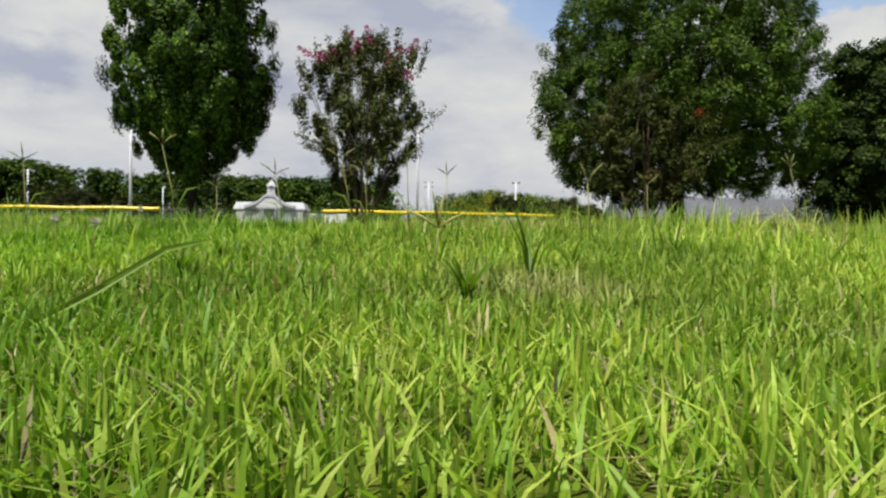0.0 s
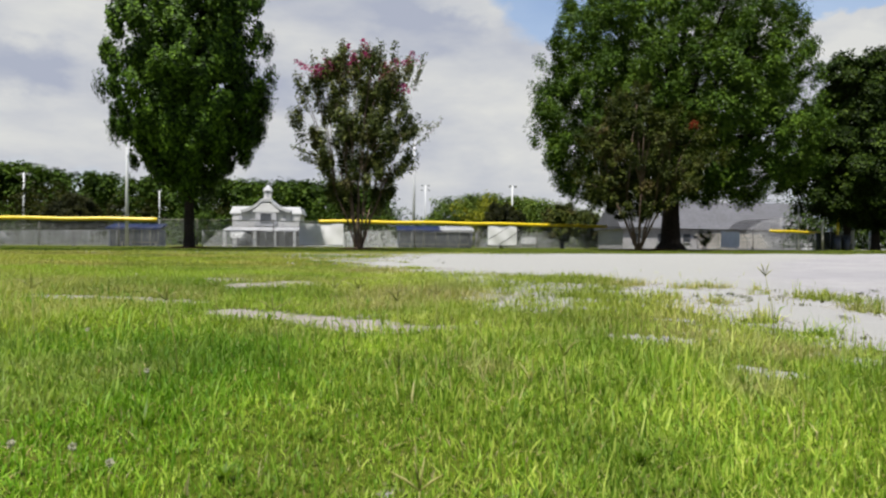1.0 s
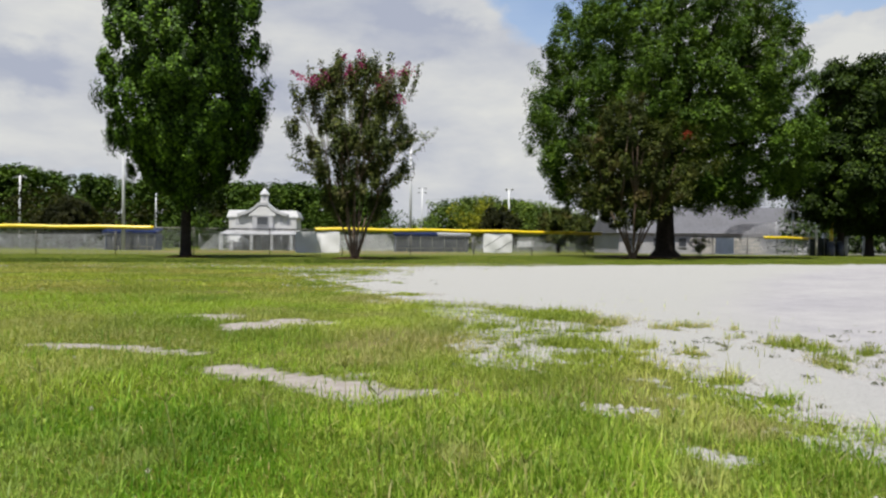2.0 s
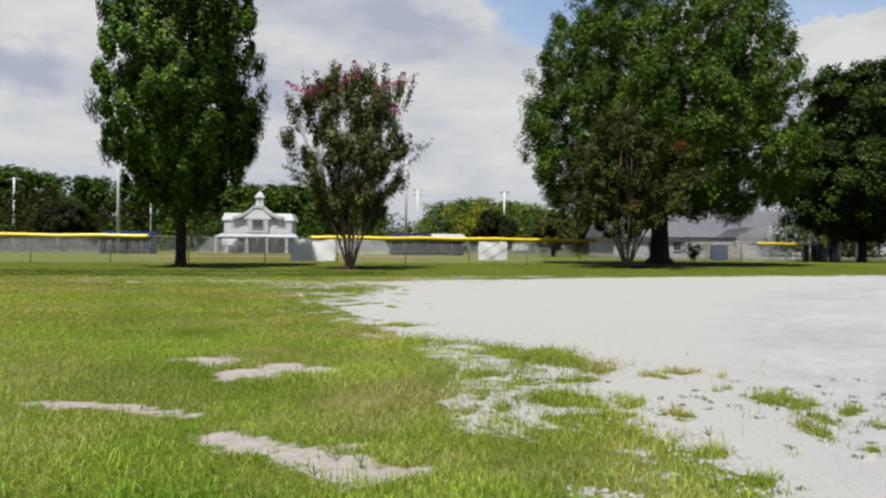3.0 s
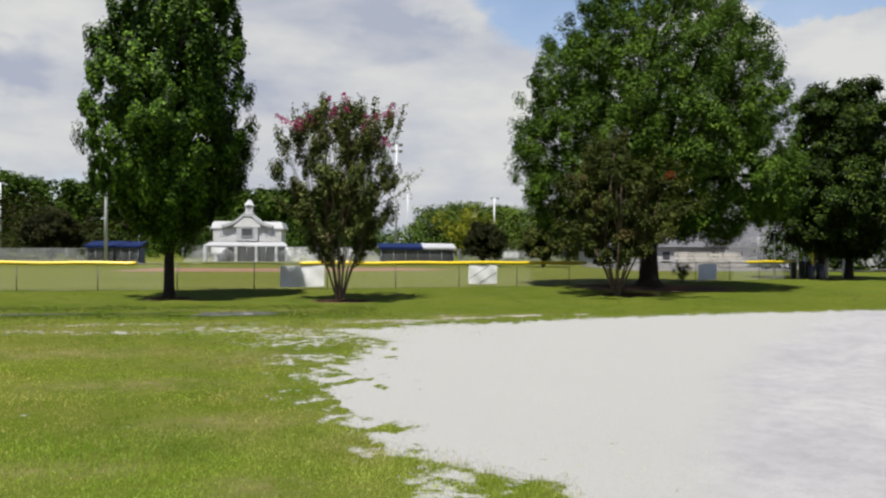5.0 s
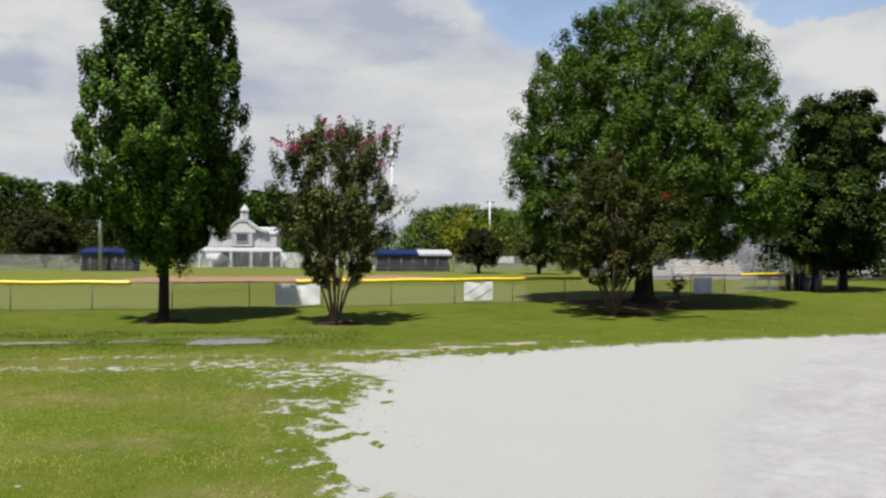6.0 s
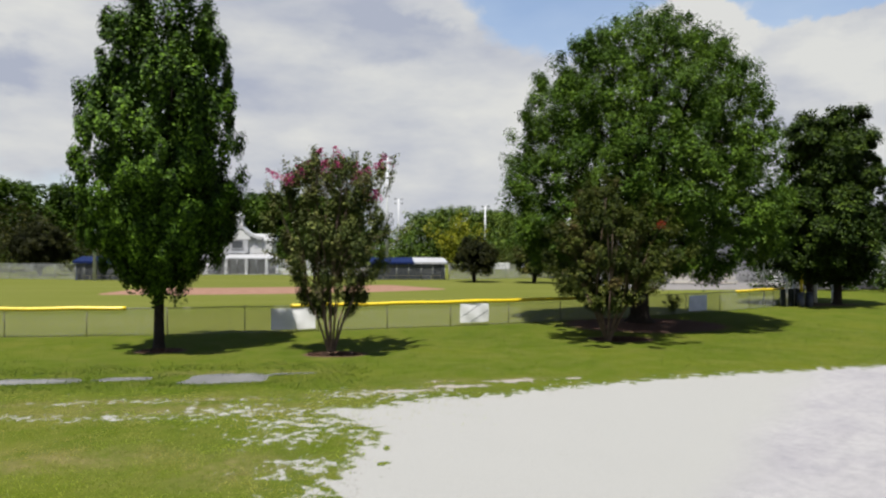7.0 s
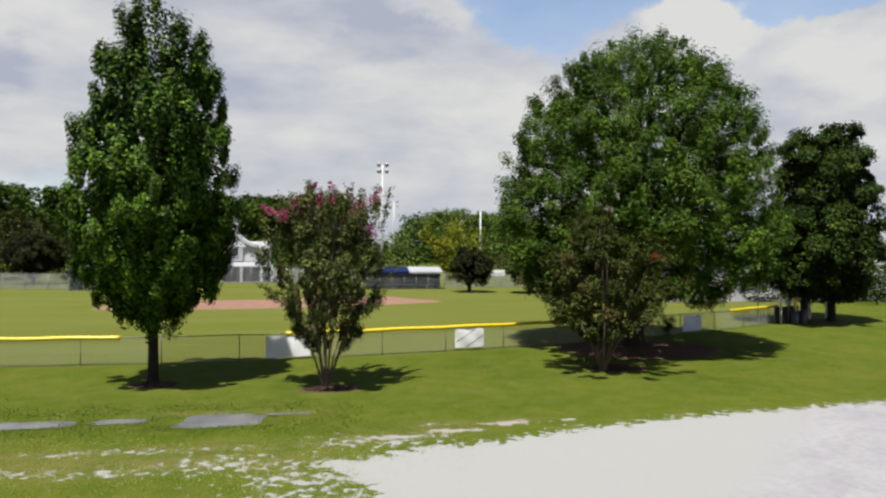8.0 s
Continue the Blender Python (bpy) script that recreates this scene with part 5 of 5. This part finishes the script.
shed(66.0, 72.0, 10.0, 9.0, 5.2, 8.6, WHITE_PAINT, ROOF_GREY, "pale two-storey house with grey roof behind trees", "house")


def bleachers(x, y, w, rz):
    """Stepped rows of cream plank benches on a pipe frame."""
    root = thing("bleachers", (x, y, gz(x, y)), "cream plank bleachers in stepped rows beyond the field", "bleachers")
    root.rotation_euler.z = rz
    for k in range(4):
        part("bench_plank", Build().box((0, k * 0.65, 0.45 + k * 0.42), (w, 0.32, 0.06), 0.008), CREAM, root)
        part("riser_plank", Build().box((0, k * 0.65 + 0.3, 0.24 + k * 0.42), (w, 0.04, 0.22), 0.008), CREAM, root)
    for sx in np.linspace(-w / 2 + 0.3, w / 2 - 0.3, 5):
        part("frame_pipe", Build().tube([(sx, 0, 0), (sx, 0, 0.42), (sx, 2.1, 1.66), (sx, 2.1, 0)], 0.035, 6), GALV, root, smooth=True)


bleachers(39.6, 72.0, 7.4, radians(-8))


def pale_lot(x0, x1, y0, y1, label):
    b = Build().box(((x0 + x1) / 2, (y0 + y1) / 2, gz((x0 + x1) / 2, (y0 + y1) / 2) + 0.0), (x1 - x0, y1 - y0, 0.04))
    tagged(new("pavement", b.mesh("pavement", ASPHALT)), label, "pavement", kind="structure")


pale_lot(27.0, 60.0, 60.0, 79.0, "pale sunlit parking pavement beyond the field")


def board(x, y, w, h, z):
    root = thing("notice_board", (x, y, gz(x, y)), "white board on two posts beyond the field fence", "sign")
    part("panel", Build().box((0, 0, z), (w, 0.08, h), 0.01), VINYL, root)
    for s in (-1, 1):
        part("post", Build().tube([(s * w * 0.45, 0.08, -0.05), (s * w * 0.45, 0.08, z + h / 2)], 0.06, 8), CREAM, root, smooth=True)


board(25.3, 108.0, 2.6, 1.0, 1.2)


# ================= gravel chips and grass =================
def scatter_stones(count, box, size, seed, low, high):
    rng = np.random.default_rng(seed)
    x = rng.uniform(box[0], box[1], count * 4)
    y = rng.uniform(box[2], box[3], count * 4)
    g = gravel_at(x, y)
    ok = (g > low) & (g < high) & (rng.uniform(0, 1, len(x)) < np.clip(g * 1.3, 0.05, 1))
    x, y = x[ok][:count], y[ok][:count]
    n = len(x)
    base = np.array([(1, 0, 0), (0.3, 0.95, 0), (-0.8, 0.6, 0), (-0.8, -0.6, 0), (0.3, -0.95, 0), (0.3, 0.1, 0.75), (-0.35, -0.1, 0.7)])
    tri = np.array([(0, 1, 5), (1, 2, 5), (2, 6, 5), (2, 3, 6), (3, 4, 6), (4, 5, 6), (4, 0, 5)])
    s = size * rng.uniform(0.35, 1.0, n) ** 1.6
    w = rng.uniform(0, 6.28, n)
    p = base[None] * rng.uniform(0.65, 1.3, (n, 7, 3)) * s[:, None, None]
    c, sn = np.cos(w)[:, None], np.sin(w)[:, None]
    v = np.stack([p[:, :, 0] * c - p[:, :, 1] * sn + x[:, None], p[:, :, 0] * sn + p[:, :, 1] * c + y[:, None], p[:, :, 2] + (land(x, y) - 0.002)[:, None]], 2).reshape(-1, 3)
    f = (np.arange(n)[:, None, None] * 7 + tri[None]).reshape(-1, 3)
    return tagged(new("gravel_chips", np_mesh("gravel_chips", v, f, STONE)), "loose white limestone gravel chips", "gravel", kind="stuff")


scatter_stones(12000, (0.3, 4.5, 1.3, 8.0), 0.014, 61, 0.40, 1.01)
scatter_stones(1500, (0.3, 3.0, 1.3, 4.2), 0.022, 64, 0.52, 0.95)
scatter_stones(3000, (-1.6, 6.0, 6.0, 18.0), 0.022, 62, 0.40, 1.01)
scatter_stones(800, (-9.0, 0.5, 9.0, 19.0), 0.030, 63, 0.3, 1.01)


def hump(x, y, s):
    return 0.5 + 0.25 * (np.sin(x * 2.1 * s + 1.3 * np.sin(y * 1.7 * s)) + np.sin(y * 2.6 * s + 1.1 * np.sin(x * 1.9 * s + 0.7)))


def ragged(x, y):
    """Fine irregular variation between 0 and 1."""
    a = np.sin(x * 9.1 + 2.3 * np.sin(y * 6.7)) + np.sin(y * 12.3 + 2.1 * np.sin(x * 7.9 + 1.0)) + np.sin(x * 23.0 - y * 17.0 + 1.5 * np.sin(y * 19.0)) + np.sin(x * 31.0 + y * 27.0)
    return 0.5 + a / 8


def blades(name, box, density, height, width, mat, label, seed, segments=3, keep_out=None, lean=0.55, sparse=0.0, fade=0.3, hardy=1.0):
    """Grass blades, bent to all sides; none on gravel, clay or bare sand."""
    rng = np.random.default_rng(seed)
    x0, x1, y0, y1 = box[0] - fade, box[1] + fade, box[2] - fade, box[3] + fade
    n = int(density * (x1 - x0) * (y1 - y0))
    x, y = rng.uniform(x0, x1, n), rng.uniform(y0, y1, n)
    rim = np.minimum(np.minimum(x - x0, x1 - x), np.minimum(y - y0, y1 - y)) / (2 * fade)
    inner = rng.uniform(0, 1, n) < rim + 0.35 * (hump(x, y, 2.3) - 0.5) * (rim < 1)
    g = np.maximum(gravel_at(x, y) * 1.25, np.maximum(np.clip(2.4 * sand_at(x, y) - 0.95, 0, 1.3), np.clip(1.2 * blobs(x, y, BEDS), 0, 1)))
    g = g * (1 + 0.9 * (ragged(x, y) - 0.5))
    keep = rng.uniform(0, 1, n) > np.clip(g * 1.5 * hardy - 0.2, 0, 1)
    keep &= inner
    keep &= rng.uniform(0, 1, n) > sparse * (1 - hump(x, y, 1.6)) + 0.32 * blobs(x, y, THIN)
    for px, py, a, b in PUDDLES:
        keep &= ((x - px) / a) ** 2 + ((y - py) / b) ** 2 > 0.2 + 1.1 * ragged(x, y)
    if keep_out:
        for cx, cy, r in keep_out:
            keep &= np.hypot(x - cx, y - cy) > r
    x, y = x[keep], y[keep]
    n = len(x)
    tall = height[0] + (height[1] - height[0]) * np.clip(hump(x, y, 1.1) * 0.55 + hump(x, y, 4.3) * 0.3 + rng.normal(size=n) * 0.2, 0, 1.25)
    w = width * rng.uniform(0.6, 1.3, n)
    a = rng.uniform(0, 2 * np.pi, n)
    turn = a + np.pi / 2 + rng.normal(size=n) * 0.5
    bend = tall * np.abs(rng.normal(size=n)) * lean
    base = np.stack([x, y, land(x, y) - 0.004], 1)
    d = np.stack([np.cos(a), np.sin(a), np.zeros(n)], 1)
    s = np.stack([np.cos(turn), np.sin(turn), np.zeros(n)], 1)
    rows = []
    for k in range(segments):
        u = k / segments
        c = base + d * (bend * u ** 1.8)[:, None] + np.array([0, 0, 1.0]) * (tall * (u - 0.22 * u ** 2 * np.clip(bend / tall, 0, 1.5)))[:, None]
        hw = (w * 0.5 * (1 - 0.75 * u ** 1.6))[:, None]
        rows += [c - s * hw, c + s * hw]
    tip = base + d * bend[:, None] + np.array([0, 0, 1.0]) * (tall * (1 - 0.22 * np.clip(bend / tall, 0, 1.5)))[:, None]
    rows.append(tip)
    k = len(rows)
    v = np.stack(rows, 1).reshape(-1, 3)
    tri = []
    for q in range(segments - 1):
        o = 2 * q
        tri += [(o, o + 1, o + 3), (o, o + 3, o + 2)]
    o = 2 * (segments - 1)
    tri.append((o, o + 1, o + 2))
    f = (np.arange(n)[:, None, None] * k + np.array(tri)[None]).reshape(-1, 3)
    return tagged(new(name, np_mesh(name, v, f, mat)), label, "grass", kind="stuff")


def gravel_weeds(count, box, seed):
    """Tiny weeds and dead stalks that stand singly in the gravel."""
    rng = np.random.default_rng(seed)
    x, y = rng.uniform(box[0], box[1], count), rng.uniform(box[2], box[3], count)
    ok = (gravel_at(x, y) > 0.55) & (rng.uniform(0, 1, count) < 0.25 + 0.9 * hump(x, y, 1.4) ** 3)
    x, y = x[ok], y[ok]
    per = 16
    i = np.repeat(np.arange(len(x)), per)
    size = rng.uniform(0.4, 1.3, len(x))[i]
    off = rng.normal(size=(len(i), 2)) * 0.016 * size[:, None]
    pos = np.stack([x[i] + off[:, 0] * 1.6, y[i] + off[:, 1], land(x[i], y[i]) + rng.uniform(0.004, 0.018, len(i)) * size], 1)
    axes = np.stack([rng.normal(size=len(i)) * 0.5, rng.normal(size=len(i)) * 0.5, np.ones(len(i))], 1)
    axes /= np.linalg.norm(axes, axis=1, keepdims=True)
    v, f = leaf_cloud(pos, axes, 0.022, 0.004, rng)
    return tagged(new("gravel_weeds", np_mesh("gravel_weeds", v, f, WEED)), "tiny grey-green weeds scattered in the gravel", "weeds", kind="stuff")


gravel_weeds(330, (1.1, 4.4, 2.2, 4.5), 91)
gravel_weeds(40, (-0.7, 1.2, 8.5, 13.5), 92)

LAUNCH = [(-0.07, 0.38, 0.23)]
blades("lawn_grass", (-1.35, 1.5, 0.32, 1.3), 33000, (0.010, 0.038), 0.0030, GRASS_NEAR, "lush bright green unmown lawn grass", 70, 3, LAUNCH, 0.62, 0.4)
blades("lawn_grass", (-1.9, 2.1, 1.3, 2.7), 19000, (0.014, 0.048), 0.0038, GRASS_NEAR, "lush bright green unmown lawn grass", 71, 3, LAUNCH, 0.6, 0.35)
for box_, count_, seed_ in (((-3.8, 4.2, 2.7, 5.2), 4800, 72), ((-4.5, 4.2, 5.2, 7.8), 3000, 83), ((-3.8, -1.9, -0.5, 2.7), 1500, 78), ((2.1, 4.2, -0.5, 2.7), 1500, 79), ((-1.9, 2.1, -1.6, -0.2), 1500, 80)):
    blades("lawn_grass", box_, count_, (0.022, 0.068), 0.0048, GRASS_OLIVE, "lush bright green unmown lawn grass", seed_, 2, LAUNCH, 0.85, 0.5, 0.45)
blades("lawn_grass", (-10.0, 6.0, 7.0, 15.0), 800, (0.022, 0.052), 0.010, GRASS_MID, "green lawn grass", 73, 2, None, 0.8, 0.6, 0.8)
blades("lawn_grass", (-17.0, 24.0, 14.5, 33.0), 150, (0.012, 0.028), 0.02, GRASS_FAR, "short green lawn grass before the fence", 74, 2, None, 0.8, 0.5, 1.5)
blades("lawn_grass", (-12.0, 3.0, 15.6, 19.4), 480, (0.022, 0.048), 0.012, GRASS_MID, "thin grass growing through gravel chips", 86, 2, None, 0.8, 0.3, 0.8, 0.55)
blades("lawn_grass", (-12.0, 0.5, 19.8, 23.2), 330, (0.035, 0.085), 0.014, GRASS_FAR, "longer green grass round the puddles", 87, 2, None, 0.8, 0.4, 0.8)
blades("dry_grass", (-1.0, 1.1, 0.36, 1.8), 3200, (0.012, 0.028), 0.0018, STRAW, "pale dry thatch between the blades", 77, 3, LAUNCH, 1.6, 0.0)
blades("dry_grass", (-1.25, 1.6, 0.5, 3.5), 260, (0.02, 0.05), 0.003, STRAW, "dry straw-coloured blades in the lawn", 75, 3, LAUNCH, 1.5, 0.0)
blades("tall_grass", (-2.4, 2.2, 1.6, 4.6), 260, (0.055, 0.115), 0.0038, GRASS_NEAR, "taller single grass blades", 76, 3, LAUNCH, 0.5, 0.6)
blades("tall_grass", (-1.5, 1.7, 1.5, 2.7), 900, (0.045, 0.115), 0.0034, GRASS_NEAR, "taller single grass blades", 85, 3, LAUNCH, 0.45, 1.0)
blades("tall_grass", (0.2, 3.2, 1.8, 6.8), 1400, (0.035, 0.075), 0.0042, GRASS_OLIVE, "taller tufts along the gravel edge", 81, 3, None, 0.6, 0.6, 0.3, 0.72)
blades("tall_grass", (0.9, 2.9, 3.4, 6.6), 1900, (0.04, 0.09), 0.005, GRASS_MID, "taller tufts in the gravel margin", 82, 3, None, 0.45, 0.2)
blades("tall_grass", (1.0, 2.1, 3.0, 4.4), 900, (0.06, 0.115), 0.0045, GRASS_MID, "taller tufts in the gravel margin", 84, 3, None, 0.35, 0.2)


def seed_stalk(x, y, h, rays, seed, mat=STALK):
    """A stalk with a few spread finger-like seed spikes."""
    rng = random.Random(seed)
    root = thing("grass_seed_stalk", (x, y, gz(x, y)), "tall grass stalk with spread finger-like seed spikes", "grass stalk", "seed stalks in the lawn")
    lean_x, lean_y = rng.uniform(-0.15, 0.15) * h, rng.uniform(-0.1, 0.1) * h
    top = (lean_x, lean_y, h)
    part("stem", Build().tube([(0, 0, -0.01), (lean_x * 0.3, lean_y * 0.3, h * 0.5), top], [0.0015, 0.0013, 0.001], 5), mat, root, smooth=True)
    for i in range(rays):
        w = math.pi * (i + 0.5) / rays + rng.uniform(-0.2, 0.2)
        ln = rng.uniform(0.03, 0.05)
        dx, dz, dy = math.cos(w) * ln, abs(math.sin(w)) * ln * 0.9 + 0.008, rng.uniform(-0.02, 0.02)
        pts = [top, (top[0] + dx * 0.5, top[1] + dy * 0.5, top[2] + dz * 0.6), (top[0] + dx, top[1] + dy, top[2] + dz)]
        part("seed_spike", Build().tube(pts, [0.001, 0.002, 0.0008], 5), mat, root, smooth=True)
    k = rng.choice((-1, 1))
    part("leaf", Build().add([(0, 0, h * 0.28), (0.002 * k, 0, h * 0.32), (0.02 * k, 0.005, h * 0.52), (0.022 * k, 0.005, h * 0.50), (0.05 * k, 0.012, h * 0.55)], [(0, 1, 2, 3), (3, 2, 4)]), GRASS_NEAR, root)


for k_, (x_, y_, h_, r_) in enumerate(((-0.50, 2.0, 0.20, 3), (-0.29, 2.2, 0.15, 3), (0.005, 1.22, 0.06, 4), (1.30, 2.5, 0.22, 4), (-0.08, 2.5, 0.18, 4), (0.02, 2.05, 0.19, 3), (-0.12, 2.3, 0.2, 3),
                                       (0.15, 2.4, 0.17, 3), (-1.0, 2.4, 0.19, 3), (-1.25, 2.6, 0.18, 3), (0.35, 1.7, 0.12, 2), (0.75, 2.4, 0.15, 2), (-0.6, 2.9, 0.15, 3))):
    seed_stalk(x_, y_, h_, r_, 200 + k_)


def clover(x, y, seed):
    rng = np.random.default_rng(seed)
    z = gz(x, y)
    root = thing("clover_flower", (x, y, z), "small white clover flower in the grass", "flower", "clover flowers in the lawn")
    part("stem", Build().tube([(0, 0, -0.005), (0.004, 0, 0.03), (0.006, 0, 0.052)], 0.0008, 5), STALK, root, smooth=True)
    n = 60
    d = rng.normal(size=(n, 3))
    d /= np.linalg.norm(d, axis=1, keepdims=True)
    v, f = leaf_cloud(np.array([0.006, 0, 0.056]) + d * 0.0045, d, 0.006, 0.003, rng)
    part("flower_head", np_mesh("flower_head", v, f, CLOVER), CLOVER, root)


for k_, (x_, y_) in enumerate(((-0.62, 1.45), (-0.52, 1.43), (-0.44, 1.36), (0.62, 3.2), (-0.9, 2.5), (0.75, 4.6), (-0.75, 4.6), (-0.55, 1.9), (0.3, 2.6), (-1.3, 3.4), (-0.4, 4.4), (0.1, 3.9), (-1.6, 5.2), (0.55, 5.6))):
    clover(x_, y_, 300 + k_)


def broad_blade(points, width):
    """One long, folded grass leaf that arches out of the lawn."""
    foot = Vector((points[0][0], points[0][1], gz(points[0][0], points[0][1])))
    root = thing("broad_grass_blade", foot, "long broad grass blade arching out of the lawn", "grass blade")
    vs = []
    for i, p_ in enumerate(points):
        w = width * (0.7, 1.0, 0.8, 0.05)[i]
        c = Vector(p_) - foot
        vs += [c + Vector((-0.15 * w, -0.2 * w, 0.5 * w)), c + Vector((0, 0.25 * w, -0.1 * w)), c + Vector((0.15 * w, -0.2 * w, -0.5 * w))]
    fs = []
    for i in range(len(points) - 1):
        o = 3 * i
        fs += [(o, o + 1, o + 4, o + 3), (o + 1, o + 2, o + 5, o + 4)]
    part("leaf", Build().add(vs, fs), GRASS_NEAR, root, smooth=True)


broad_blade([(-0.320, 0.900, 0.040), (-0.270, 0.920, 0.070), (-0.230, 0.950, 0.100), (-0.190, 0.980, 0.110)], 0.0055)


def grass_tuft(x, y, count, height, seed):
    """A clump of broader, darker blades that spread from one root."""
    rng = np.random.default_rng(seed)
    root = thing("grass_tuft", (x, y, gz(x, y)), "clump of broad dark green grass blades in the lawn", "grass tuft", "grass tufts in the lawn")
    for i in range(count):
        w = 2 * math.pi * (i + rng.uniform(-0.4, 0.4)) / count
        h = height * rng.uniform(0.6, 1.15)
        out_by = h * rng.uniform(0.25, 0.9)
        d, n = np.array([math.cos(w), math.sin(w), 0]), np.array([-math.sin(w), math.cos(w), 0])
        vs = []
        for u, wide in ((0.0, 0.6), (0.4, 1.0), (0.75, 0.75), (1.0, 0.08)):
            c = d * out_by * u ** 1.7 + np.array([0, 0, h * (u - 0.25 * u * u) - 0.004])
            vs += [c - n * 0.0022 * wide, c + n * 0.0022 * wide]
        part("blade", Build().add([tuple(v) for v in vs], [(0, 1, 3, 2), (2, 3, 5, 4), (4, 5, 7, 6)]), TUFT, root, smooth=True)


for k_, (x_, y_, n_, h_) in enumerate([(0.11, 1.17, 9, 0.11), (0.02, 1.05, 26, 0.06), (0.0, 2.92, 8, 0.09), (-0.05, 3.61, 7, 0.08), (0.58, 2.22, 9, 0.08), (-0.43, 3.05, 8, 0.07), (-0.58, 2.91, 7, 0.08), (-1.06, 2.77, 6, 0.09), (-0.29, 1.23, 30, 0.05), (-0.28, 1.41, 24, 0.05), (0.4, 1.43, 18, 0.05), (-0.16, 1.57, 22, 0.045), (0.19, 1.28, 8, 0.08), (-0.48, 1.67, 10, 0.07), (0.83, 1.85, 14, 0.06), (1.01, 2.38, 9, 0.07)]):
    grass_tuft(x_, y_, n_, h_, 400 + k_)
